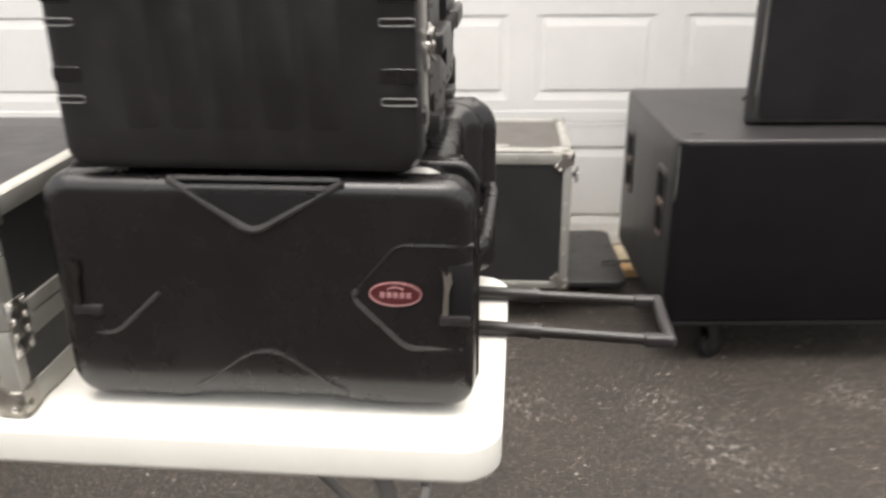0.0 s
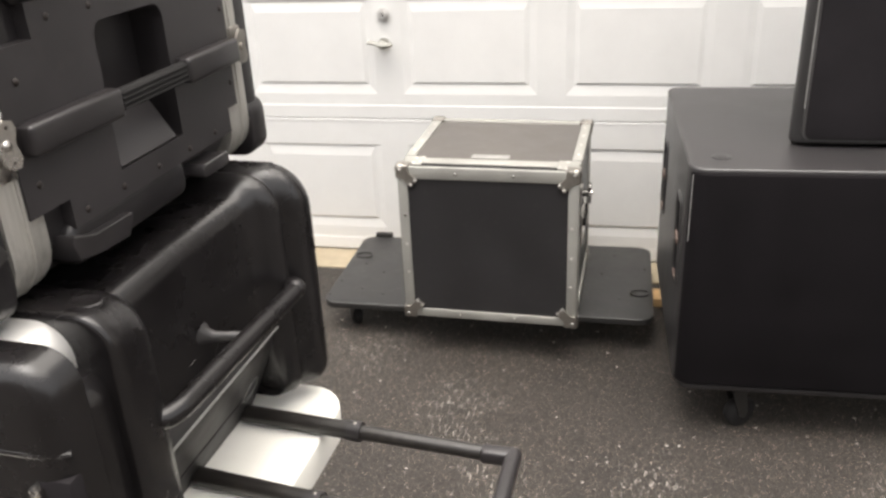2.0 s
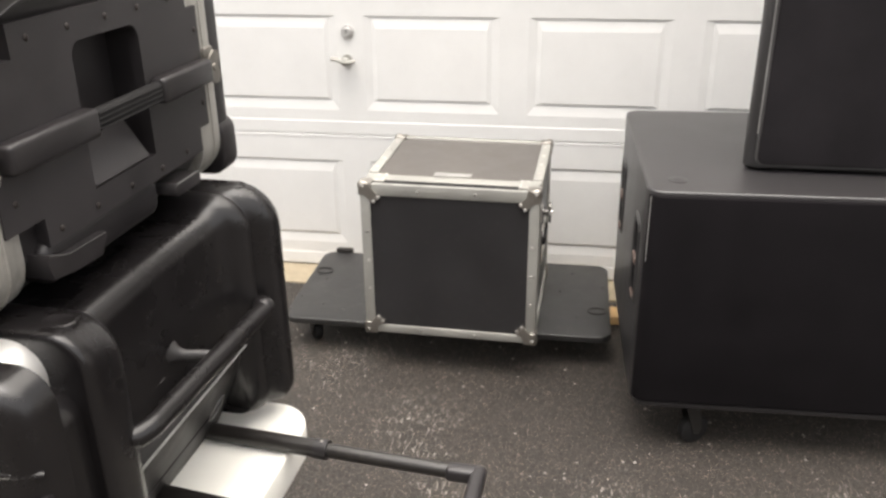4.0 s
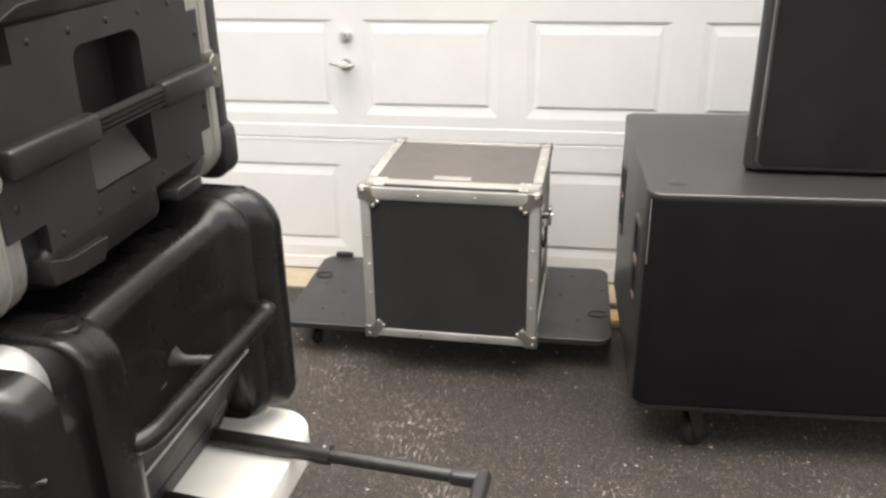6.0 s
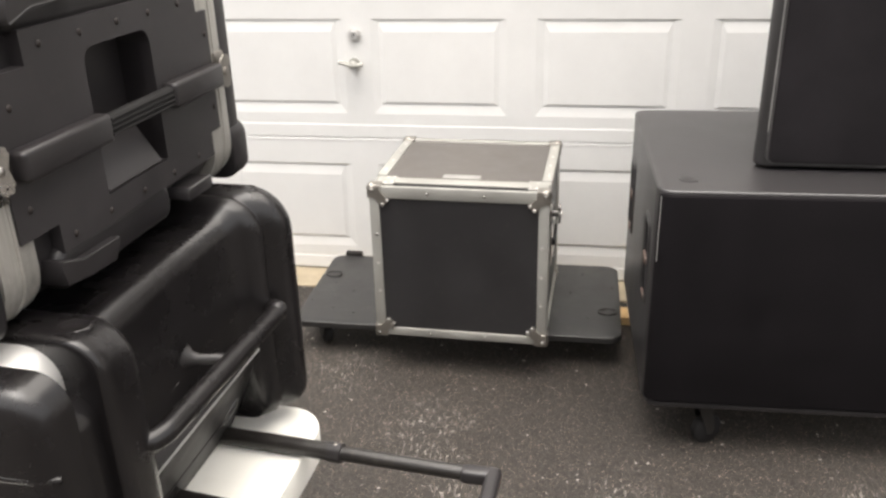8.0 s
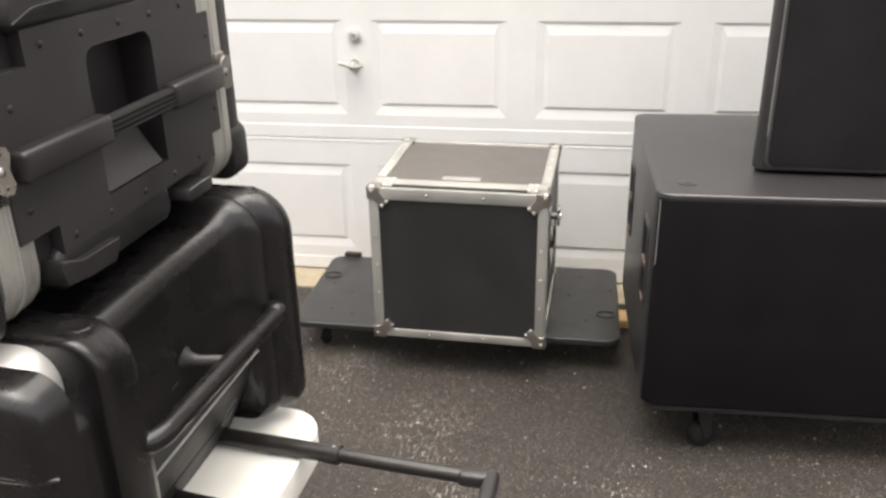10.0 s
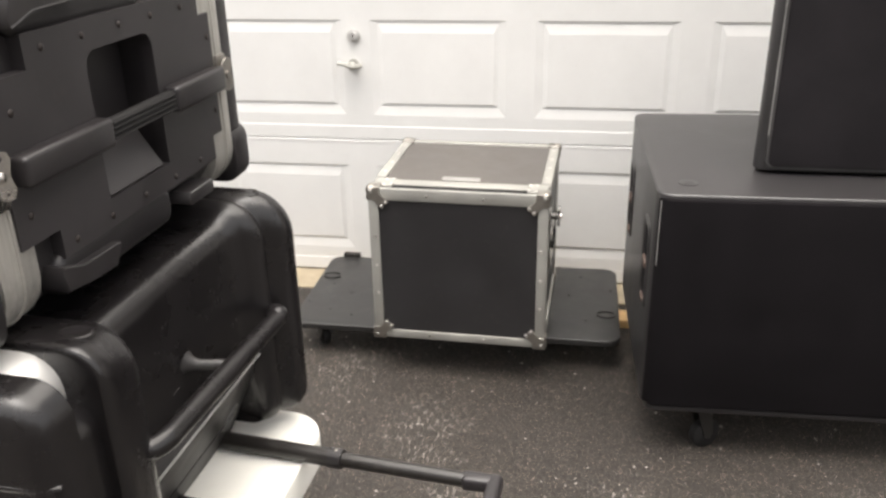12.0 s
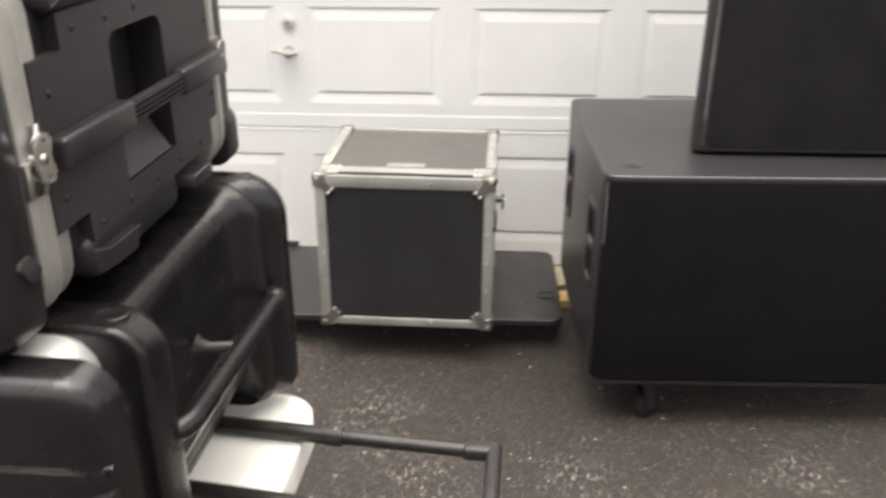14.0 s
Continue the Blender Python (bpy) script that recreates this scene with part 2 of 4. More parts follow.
def box(bm, x0, x1, y0, y1, z0, z1, r=0.0, seg=2):
    m = Matrix.Translation(((x0 + x1) / 2, (y0 + y1) / 2, (z0 + z1) / 2)) @ Matrix.Diagonal((x1 - x0, y1 - y0, z1 - z0, 1))
    vs = bmesh.ops.create_cube(bm, size=1, matrix=m)["verts"]
    if r:
        es = list({e for v in vs for e in v.link_edges})
        bmesh.ops.bevel(bm, geom=es, offset=r, segments=seg, profile=0.5, affect="EDGES")
    return bm


def cyl(bm, a, b, r, seg=16, r2=None):
    a, b = Vector(a), Vector(b)
    d = b - a
    m = Matrix.Translation((a + b) / 2) @ d.to_track_quat("Z", "Y").to_matrix().to_4x4()
    bmesh.ops.create_cone(bm, cap_ends=True, segments=seg, radius1=r, radius2=r if r2 is None else r2, depth=d.length, matrix=m)
    return bm


def ball(bm, c, r, sx=1, sy=1, sz=1, u=12, v=8):
    bmesh.ops.create_uvsphere(bm, u_segments=u, v_segments=v, radius=r, matrix=Matrix.Translation(c) @ Matrix.Diagonal((sx, sy, sz, 1)))
    return bm


def ring_points(a0, a1, b0, b1, r, n=6):
    """A rounded rectangle, counter-clockwise; r may be a pair, for the upper and the lower corners."""
    pts = []
    u, w = r if isinstance(r, tuple) else (r, r)
    for cx, cy, s, q in ((a1 - u, b1 - u, 0, u), (a0 + u, b1 - u, 90, u), (a0 + w, b0 + w, 180, w), (a1 - w, b0 + w, 270, w)):
        for k in range(n + 1):
            t = radians(s + 90 * k / n)
            pts.append((cx + q * math.cos(t), cy + q * math.sin(t)))
    return pts


def loft(bm, axis, rows, n=6, caps=True):
    """Rounded rectangles (place, a0, a1, b0, b1, r) joined along an axis; a and b are the other two axes in order."""
    rings = []
    for p, a0, a1, b0, b1, r in rows:
        ring = []
        for a, b in ring_points(a0, a1, b0, b1, r, n):
            co = {"x": (p, a, b), "y": (a, p, b), "z": (a, b, p)}[axis]
            ring.append(bm.verts.new(co))
        rings.append(ring)
    for q, w in zip(rings, rings[1:]):
        k = len(q)
        for i in range(k):
            bm.faces.new((q[i], q[(i + 1) % k], w[(i + 1) % k], w[i]))
    if caps:
        bm.faces.new(rings[0])
        bm.faces.new(rings[-1])
    return bm


def soft_rows(p0, p1, a0, a1, b0, b1, r, e0, e1, k=4):
    """Rows for loft of a slab whose two ends are rounded over by e0 and e1."""
    rows = []
    s = 1 if p1 > p0 else -1
    for i in range(k + 1):
        t = radians(90 * i / k)
        d = e0 * (1 - math.sin(t))
        rows.append((p0 + s * e0 * (1 - math.cos(t)), a0 + d, a1 - d, b0 + d, b1 - d, max(0.002, r - d)))
    for i in range(k + 1):
        t = radians(90 * i / k)
        d = e1 * (1 - math.cos(t))
        rows.append((p1 - s * e1 * (1 - math.sin(t)), a0 + d, a1 - d, b0 + d, b1 - d, max(0.002, r - d)))
    return rows


def slab(bm, axis, p0, p1, a0, a1, b0, b1, r, e0=0.004, e1=0.004, k=3, n=6):
    return loft(bm, axis, soft_rows(p0, p1, a0, a1, b0, b1, r, e0, e1, k), n)


def tube(bm, pts, r, seg=10, flat=1.0):
    """A round bar along a line of points."""
    pts = [Vector(p) for p in pts]
    rings = []
    for i, p in enumerate(pts):
        d = (pts[min(i + 1, len(pts) - 1)] - pts[max(i - 1, 0)]).normalized()
        u = d.cross(Vector((0, 0, 1)))
        if u.length < 0.05:
            u = d.cross(Vector((1, 0, 0)))
        u.normalize()
        w = u.cross(d)
        rings.append([bm.verts.new(p + r * (math.cos(2 * math.pi * k / seg) * u + flat * math.sin(2 * math.pi * k / seg) * w)) for k in range(seg)])
    for q, w in zip(rings, rings[1:]):
        for i in range(seg):
            bm.faces.new((q[i], q[(i + 1) % seg], w[(i + 1) % seg], w[i]))
    bm.faces.new(rings[0])
    bm.faces.new(rings[-1])
    return bm


def rounded_path(pts, r, k=5):
    """Points along a line whose inner corners are rounded by r."""
    pts = [Vector(p) for p in pts]
    out = [pts[0]]
    for a, b, c in zip(pts, pts[1:], pts[2:]):
        u, w = (a - b).normalized() * r, (c - b).normalized() * r
        for i in range(k + 1):
            t = i / k
            out.append((1 - t) ** 2 * (b + u) + 2 * t * (1 - t) * b + t * t * (b + w))
    return out + [pts[-1]]


def prism(bm, pts, axis, p0, p1):
    """An outline in the other two axes, drawn out along an axis."""
    put = {"x": lambda p, a, b: (p, a, b), "y": lambda p, a, b: (a, p, b), "z": lambda p, a, b: (a, b, p)}[axis]
    r0 = [bm.verts.new(put(p0, a, b)) for a, b in pts]
    r1 = [bm.verts.new(put(p1, a, b)) for a, b in pts]
    for i in range(len(pts)):
        j = (i + 1) % len(pts)
        bm.faces.new((r0[i], r0[j], r1[j], r1[i]))
    bm.faces.new(r0)
    bm.faces.new(r1)
    return bm


def bm_new():
    return bmesh.new()


def ellipse(cx, cz, rx, rz, k=28):
    return [(cx + rx * math.cos(2 * math.pi * i / k), cz + rz * math.sin(2 * math.pi * i / k)) for i in range(k)]


# ---- the ground and the house front ----
def ground():
    bm = bm_new()
    xs = [-400, -60, -8] + [-3 + 0.25 * i for i in range(25)] + [8, 60, 400]
    ys = [-400, -60, -6] + [-1 + 0.25 * i for i in range(20)] + [4.1, 60, 400]
    grid = [[bm.verts.new((x, y, 0.004 * noise.noise((x * 0.9, y * 0.9, 3)) if abs(x) < 4 and -2 < y < 3.7 else 0)) for x in xs] for y in ys]
    for r0, r1 in zip(grid, grid[1:]):
        for i in range(len(xs) - 1):
            bm.faces.new((r0[i], r0[i + 1], r1[i + 1], r1[i]))
    ob = part("ground", bm, ASPHALT)
    tagged(ob, "worn dark grey asphalt driveway with pale grit and flaked streaks", "driveway", kind="structure")


ground()

DOOR_Y = 3.718
DOOR_X = -0.377
DOOR_X0, DOOR_X1 = DOOR_X - 2.42, DOOR_X + 2.42


def house_wall():
    bm = bm_new()
    box(bm, -6.5, DOOR_X0 - 0.01, DOOR_Y - 0.02, DOOR_Y + 0.22, 0, 3.2)
    part_ob = part("wall_north", bm, WALL)
    tagged(part_ob, "pale painted house wall beside the garage door", "wall", kind="structure")
    bm = bm_new()
    box(bm, DOOR_X1 + 0.01, 6.0, DOOR_Y - 0.02, DOOR_Y + 0.22, 0, 3.2)
    tagged(part("wall_north_east", bm, WALL), "pale painted house wall beside the garage door", "wall", kind="structure")
    bm = bm_new()
    box(bm, DOOR_X0 - 0.01, DOOR_X1 + 0.01, DOOR_Y - 0.02, DOOR_Y + 0.22, 2.186, 3.2)
    tagged(part("wall_north_lintel", bm, WALL), "pale painted house wall above the garage door", "wall", kind="structure")


house_wall()


def far_side():
    # added out of view to hide the bright horizon from the black fronts
    bm = bm_new()
    box(bm, -9, 9, -6.3, -6.0, 0, 3.6)
    tagged(part("unseen_wall_south", bm, WALL_FAR), "unseen dull wall added across the driveway to block low sky", "wall", kind="structure")


far_side()


def sill():
    bm = bm_new()
    box(bm, DOOR_X0, DOOR_X1, 3.555, DOOR_Y + 0.2, -0.05, 0.005, 0.003)
    tagged(part("trim", bm, CONCRETE), "tan concrete sill strip under the white garage door", "door sill", kind="structure")


sill()

PANEL_W, PANEL_H, PITCH = 0.491, 0.346, 0.5935
SECTIONS = [(0.010, 0.5555, 0.108), (0.5565, 1.1005, 0.651), (1.1015, 1.6465, 1.197), (1.6475, 2.181, 1.743)]


def garage_door():
    door = thing("door_1", DOOR_X, DOOR_Y, 0.0, "white sectional garage door with pressed rectangular panels, closed", "garage door", kind="structure")
    lefts = [DOOR_X + PITCH * (k - 4) + (PITCH - PANEL_W) / 2 for k in range(8)]
    y = DOOR_Y
    for z0, z1, pz in SECTIONS:
        bm = bm_new()
        # rails and stiles round the panels
        box(bm, DOOR_X0, DOOR_X1, y, y + 0.04, z0 + 0.001, pz)
        box(bm, DOOR_X0, DOOR_X1, y, y + 0.04, pz + PANEL_H, z1 - 0.0005)
        edges = [DOOR_X0] + [v for x in lefts for v in (x, x + PANEL_W)] + [DOOR_X1]
        for a, b in zip(edges[::2], edges[1::2]):
            box(bm, a, b, y, y + 0.04, pz, pz + PANEL_H)
        # rolled lips along the joints
        prism(bm, [(y + 0.002, z0 + 0.001), (y - 0.0014, z0 + 0.004), (y - 0.0014, z0 + 0.050), (y + 0.001, z0 + 0.0545)], "x", DOOR_X0, DOOR_X1)
        prism(bm, [(y + 0.002, z1 - 0.0005), (y + 0.002, z1 - 0.014), (y - 0.0012, z1 - 0.012), (y - 0.0012, z1 - 0.003)], "x", DOOR_X0, DOOR_X1)
        # tongue that closes the joint above
        box(bm, DOOR_X0, DOOR_X1, y + 0.0045, y + 0.03, z1 - 0.01, z1 + 0.012)
        sec = part("section", bm, DOOR, door, angle=4)
        first = None
        for x in lefts:
            if first is None:
                bm = bm_new()
                x1, zt = x + PANEL_W, pz + PANEL_H
                loops = [
                    [(x, pz, 0.0), (x1, pz, 0.0), (x1, zt, 0.0), (x, zt, 0.0)],
                    [(x + 0.028, pz + 0.036, 0.0046), (x1 - 0.028, pz + 0.036, 0.0046), (x1 - 0.028, zt - 0.010, 0.0046), (x + 0.028, zt - 0.010, 0.0046)],
                    [(x + 0.045, pz + 0.046, 0.0), (x1 - 0.045, pz + 0.046, 0.0), (x1 - 0.045, zt - 0.046, 0.0), (x + 0.045, zt - 0.046, 0.0)],
                ]
                rings = [[bm.verts.new((a, y + d, c)) for a, c, d in lp] for lp in loops]
                for q, w in zip(rings, rings[1:]):
                    for i in range(4):
                        bm.faces.new((q[i], q[(i + 1) % 4], w[(i + 1) % 4], w[i]))
                bm.faces.new(rings[2])
                back = [bm.verts.new((a, y + 0.03, c)) for a, c, d in loops[0]]
                for i in range(4):
                    bm.faces.new((rings[0][i], rings[0][(i + 1) % 4], back[(i + 1) % 4], back[i]))
                bm.faces.new(back)
                first = part("panel", bm, DOOR, sec, angle=4)
                x_first = x
            else:
                again(first, (x - x_first, 0, 0))
    bm = bm_new()
    box(bm, DOOR_X0, DOOR_X1, y + 0.002, y + 0.035, 0.004, 0.012, 0.002)
    part("bottom_seal", bm, SEAL, door, "grey rubber seal along the bottom edge")
    # lock cylinder
    bm = bm_new()
    cyl(bm, (-0.385, y, 0.941), (-0.385, y - 0.008, 0.941), 0.0235, 24)
    cyl(bm, (-0.385, y - 0.006, 0.941), (-0.385, y - 0.016, 0.941), 0.018, 24, 0.014)
    lock = part("lock_cylinder", bm, SATIN, door, "round chrome lock cylinder")
    bm = bm_new()
    box(bm, -0.3865, -0.3835, y - 0.0175, y - 0.0155, 0.935, 0.947)
    part("keyhole", bm, RUBBER, lock)
    # turning handle
    bm = bm_new()
    cyl(bm, (-0.390, y, 0.839), (-0.390, y - 0.006, 0.839), 0.02, 20)
    cyl(bm, (-0.390, y - 0.004, 0.839), (-0.390, y - 0.03, 0.839), 0.009, 14)
    rose = part("handle_rose", bm, ALU, door)
    bm = bm_new()
    tube(bm, [(-0.441, y - 0.034, 0.848), (-0.423, y - 0.035, 0.846), (-0.403, y - 0.037, 0.840), (-0.390, y - 0.038, 0.837), (-0.376, y - 0.037, 0.837), (-0.353, y - 0.034, 0.841)], 0.0105, 10, 0.75)
    ball(bm, (-0.390, y - 0.036, 0.839), 0.016, 1.1, 0.7, 1)
    part("door_handle", bm, ALU, door, "satin metal turning handle")


garage_door()


# ---- castors, rivets, latches shared by the cases ----
def castor(parent, x, y, z_top, r, label="black swivel castor", turn=0.0):
    """A fork under a plate, with its wheel on the ground."""
    bm = bm_new()
    box(bm, x - 0.035, x + 0.035, y - 0.03, y + 0.03, z_top - 0.005, z_top, 0.002)
    cyl(bm, (x, y, z_top - 0.005), (x, y, z_top - 0.022), 0.022, 14)
    for s in (-1, 1):
        prism(bm, [(y - 0.022, z_top - 0.018), (y + 0.022, z_top - 0.018), (y + 0.034, r + 0.004), (y + 0.026, r - 0.012), (y + 0.012, r - 0.008)], "x", x + s * 0.019 - 0.0015, x + s * 0.019 + 0.0015)
    bmesh.ops.rotate(bm, verts=bm.verts, cent=(x, y, 0), matrix=Matrix.Rotation(radians(turn), 3, "Z"))
    fork = part("castor", bm, DARK_METAL, parent, label)
    bm = bm_new()
    rows = [(x - 0.015, 0.8), (x - 0.011, 0.97), (x - 0.004, 1.0), (x + 0.004, 1.0), (x + 0.011, 0.97), (x + 0.015, 0.8)]
    rings = [[bm.verts.new((p, y + 0.02 + s * r * math.cos(a * math.pi / 10), r + s * r * math.sin(a * math.pi / 10))) for a in range(20)] for p, s in rows]
    for q, w in zip(rings, rings[1:]):
        for i in range(20):
            bm.faces.new((q[i], q[(i + 1) % 20], w[(i + 1) % 20], w[i]))
    bm.faces.new(rings[0])
    bm.faces.new(rings[-1])
    bmesh.ops.rotate(bm, verts=bm.verts, cent=(x, y, 0), matrix=Matrix.Rotation(radians(turn), 3, "Z"))
    part("wheel", bm, RUBBER, fork, "black rubber wheel")


def rivet(parent, p, axis, r=0.0045, mat=None, name="rivet"):
    bm = bm_new()
    s = {"x": (0.45, 1, 1), "y": (1, 0.45, 1), "z": (1, 1, 0.45)}[axis]
    ball(bm, p, r, *s, u=10, v=6)
    return part(name, bm, mat or STEEL, parent)


def ball_corner(parent, x, y, z, sx, sy, sz, size=0.05):
    """A steel ball corner: three rounded legs and a ball, the case lying towards sx, sy, sz."""
    bm = bm_new()
    ball(bm, (x + sx * 0.009, y + sy * 0.009, z + sz * 0.009), 0.0172, u=14, v=10)
    t = 0.004
    for ax in range(3):
        o = [x, y, z]
        d = [sx, sy, sz]
        lo, hi = [0, 0, 0], [0, 0, 0]
        for k in range(3):
            if k == ax:
                a, b = o[k] - d[k] * t, o[k] + d[k] * 0.002
            else:
                a, b = o[k] - d[k] * t, o[k] + d[k] * size * 0.72
            lo[k], hi[k] = min(a, b), max(a, b)
        box(bm, lo[0], hi[0], lo[1], hi[1], lo[2], hi[2], 0.0018, 1)
    f = y - sy * 0.0055
    q = [(0.0, 0.0), (0.026, 0.002), (0.043, 0.025), (0.058, 0.036), (0.061, 0.043), (0.053, 0.047), (0.047, 0.053), (0.043, 0.061), (0.036, 0.058), (0.025, 0.043), (0.002, 0.026)]
    prism(bm, [(x + sx * a, z + sz * c) for a, c in q], "y", min(f, f + sy * 0.012), max(f, f + sy * 0.012))
    ob = part("ball_corner", bm, DULL_STEEL, parent, "dull steel ball corner")
    f = y - sy * 0.006
    for a, b in ((0.0545, 0.0415), (0.0415, 0.0545), (0.010, 0.010)):
        rivet(ob, (x + sx * a, f, z + sz * b), "y", 0.0055)
    return ob


def edge_bar(parent, x0, x1, y0, y1, z0, z1, label="aluminium edge extrusion"):
    bm = bm_new()
    box(bm, x0, x1, y0, y1, z0, z1, 0.0025, 2)
    return part("edge_extrusion", bm, ALU, parent, label)


def butterfly_latch(parent, x, y, z, s=1):
    """A twist latch on a side that faces s along x."""
    bm = bm_new()
    box(bm, min(x, x + s * 0.004), max(x, x + s * 0.004), y - 0.032, y + 0.032, z - 0.026, z + 0.026, 0.002)
    dish = part("twist_latch", bm, STEEL, parent, "zinc plated twist latch")
    bm = bm_new()
    cyl(bm, (x, y, z), (x + s * 0.024, y, z), 0.010, 12)
    for e in (-1, 1):
        wing = [(-0.007, 0.002), (0.007, 0.002), (0.013, 0.014), (0.012, 0.025), (0.004, 0.031), (-0.006, 0.030), (-0.013, 0.023), (-0.012, 0.012)]
        prism(bm, [(y + u, z + e * w) for u, w in wing], "x", x + s * 0.023, x + s * 0.030)
    part("thumb_turn", bm, DARK_STEEL, dish)
    bm = bm_new()
    cyl(bm, (x + s * 0.022, y, z), (x + s * 0.034, y, z), 0.009, 14)
    part("turn_boss", bm, STEEL, dish, "bright worn boss of the latch")
    return dish


# ---- the low dolly ----
def dolly():
    d = thing("wheeled_dolly", 0.05, 3.335, 0.0, "low black plywood dolly on castors in front of the garage door", "dolly")
    bm = bm_new()
    slab(bm, "z", 0.094, 0.115, -0.487, 0.590, 3.075, 3.615, 0.045, 0.002, 0.003)
    deck = part("deck", bm, BOARD, d, "black painted plywood deck with rounded corners")
    for x, y in ((-0.385, 3.135), (0.462, 3.235), (-0.385, 3.535), (0.462, 3.535)):
        castor(d, x, y, 0.094, 0.034, turn=35)
    for x, y, a in ((-0.444, 3.44, 0.4), (0.547, 3.25, 0.2)):
        bm = bm_new()
        pts = []
        for i in range(15):
            t = 2 * math.pi * (0.06 + 0.86 * i / 14) + a
            pts.append((x + 0.03 * math.cos(t), y + 0.022 * math.sin(t), 0.1165))
        tube(bm, pts, 0.0023, 6)
        part("lashing_ring", bm, DARK_METAL, d, "thin dark metal lashing ring")
    bm = bm_new()
    box(bm, -0.447, -0.382, 3.608, 3.632, 0.090, 0.129, 0.004)
    part("rear_bracket", bm, DARK_METAL, d)
    for x, y in ((-0.468, 3.233), (-0.378, 3.183), (-0.338, 3.313), (-0.418, 3.373), (0.482, 3.203), (0.422, 3.383), (0.567, 3.433), (0.462, 3.533), (-0.298, 3.153), (-0.478, 3.133)):
        rivet(deck, (x, y, 0.1155), "z", 0.005, DARK_METAL, "bolt_head")


dolly()


# ---- the aluminium-edged rack case on the dolly ----
def rack_case():
    X0, X1, Y0, Y1, Z0, Z1 = -0.171, 0.361, 2.987, 3.494, 0.131, 0.627
    c = thing("flight_case", 0.088, 3.228, 0.115, "black laminate flight case with aluminium edges on the dolly", "flight case")
    c.rotation_euler = (0, 0, radians(-1.6))
    w = 0.030
    bm = bm_new()
    box(bm, X0 + 0.006, X1 - 0.006, Y0 + 0.075, Y1 - 0.006, Z0 + 0.006, Z1 - 0.006)
    part("body", bm, LAMINATE, c, "black laminate body panels")
    bm = bm_new()
    box(bm, X0 + 0.006, X1 - 0.006, Y0 + 0.005, Y0 + 0.068, Z0 + 0.006, Z1 - 0.006)
    lid = part("front_lid", bm, LAMINATE, c, "black laminate front lid")
    # edges of the front lid
    edge_bar(lid, X0 + w, X1 - w, Y0, Y0 + 0.014, Z1 - 0.037, Z1)
    edge_bar(lid, X0 + w, X1 - w, Y0, Y0 + w, Z0, Z0 + 0.027)
    edge_bar(lid, X0, X0 + w, Y0, Y0 + w, Z0, Z1)
    edge_bar(lid, X1 - w, X1, Y0, Y0 + w, Z0, Z1)
    # the seam between lid and body
    edge_bar(c, X0 + 0.012, X1 - 0.012, Y0 + 0.050, Y0 + 0.094, Z1 - 0.010, Z1 - 0.002)
    bm = bm_new()
    box(bm, X0 + 0.03, X1 - 0.03, Y0 + 0.0145, Y0 + 0.0495, Z1 - 0.012, Z1 - 0.0055)
    part("seam_strip", bm, RUBBER, c, "dark strip in the lid seam")
    for xa in (X0 + 0.008, X1 - 0.066):
        bm = bm_new()
        box(bm, xa, xa + 0.058, Y0 + 0.031, Y0 + 0.100, Z1 - 0.007, Z1 - 0.0005, 0.0015, 1)
        part("hinge_plate", bm, ALU, c, "riveted aluminium hinge plate")
    for y0, y1 in ((Y0 + w + 0.001, Y0 + 0.066), (Y0 + 0.078, Y0 + 0.108)):
        edge_bar(c, X0 + 0.002, X0 + 0.010, y0, y1, Z0 + 0.006, Z1 - 0.003)
        edge_bar(c, X1 - 0.010, X1 - 0.002, y0, y1, Z0 + 0.006, Z1 - 0.003)
    # edges of the body
    edge_bar(c, X0, X0 + w, Y0 + 0.109, Y1 - w, Z1 - w, Z1)
    edge_bar(c, X1 - w, X1, Y0 + 0.109, Y1 - w, Z1 - w, Z1)
    edge_bar(c, X0, X1, Y1 - w, Y1, Z1 - w, Z1)
    edge_bar(c, X0, X0 + w, Y0 + 0.109, Y1 - w, Z0, Z0 + w)
    edge_bar(c, X1 - w, X1, Y0 + 0.109, Y1 - w, Z0, Z0 + w)
    edge_bar(c, X0, X0 + w, Y1 - w, Y1, Z0, Z1 - w - 0.001)
    edge_bar(c, X1 - w, X1, Y1 - w, Y1, Z0, Z1 - w - 0.001)
    for x, sx in ((X0, 1), (X1, -1)):
        for z, sz in ((Z0, 1), (Z1, -1)):
            ball_corner(c, x, Y0, z, sx, 1, sz)
        for z, sz in ((Z0, 1), (Z1, -1)):
            ball_corner(c, x, Y1, z, sx, -1, sz)
    for x in (X0 + 0.09, X1 - 0.09):
        for y in (Y0 + 0.09, Y1 - 0.09):
            bm = bm_new()
            cyl(bm, (x, y, 0.115), (x, y, Z0 + 0.007), 0.02, 14)
            part("rubber_foot", bm, RUBBER, c)
    # rivets along the front edges
    for k in range(1, 4):
        z = Z0 + (Z1 - Z0) * (0.12 + 0.19 * k)
        rivet(lid, (X0 + 0.018, Y0 - 0.001, z), "y")
        rivet(lid, (X1 - 0.018, Y0 - 0.001, z - 0.02), "y")
    for x in (X0 + 0.175, X0 + 0.345):
        rivet(lid, (x, Y0 - 0.001, Z1 - 0.019), "y")
        rivet(lid, (x, Y0 - 0.001, Z0 + 0.014), "y")
    for x, s in ((X0 + 0.04, 1), (X1 - 0.04, -1)):
        for dx, dy in ((0, 0.042), (0.02 * s, 0.05), (0, 0.088), (0.02 * s, 0.092)):
            rivet(c, (x + dx, Y0 + dy, Z1 - 0.001), "z", 0.0048)
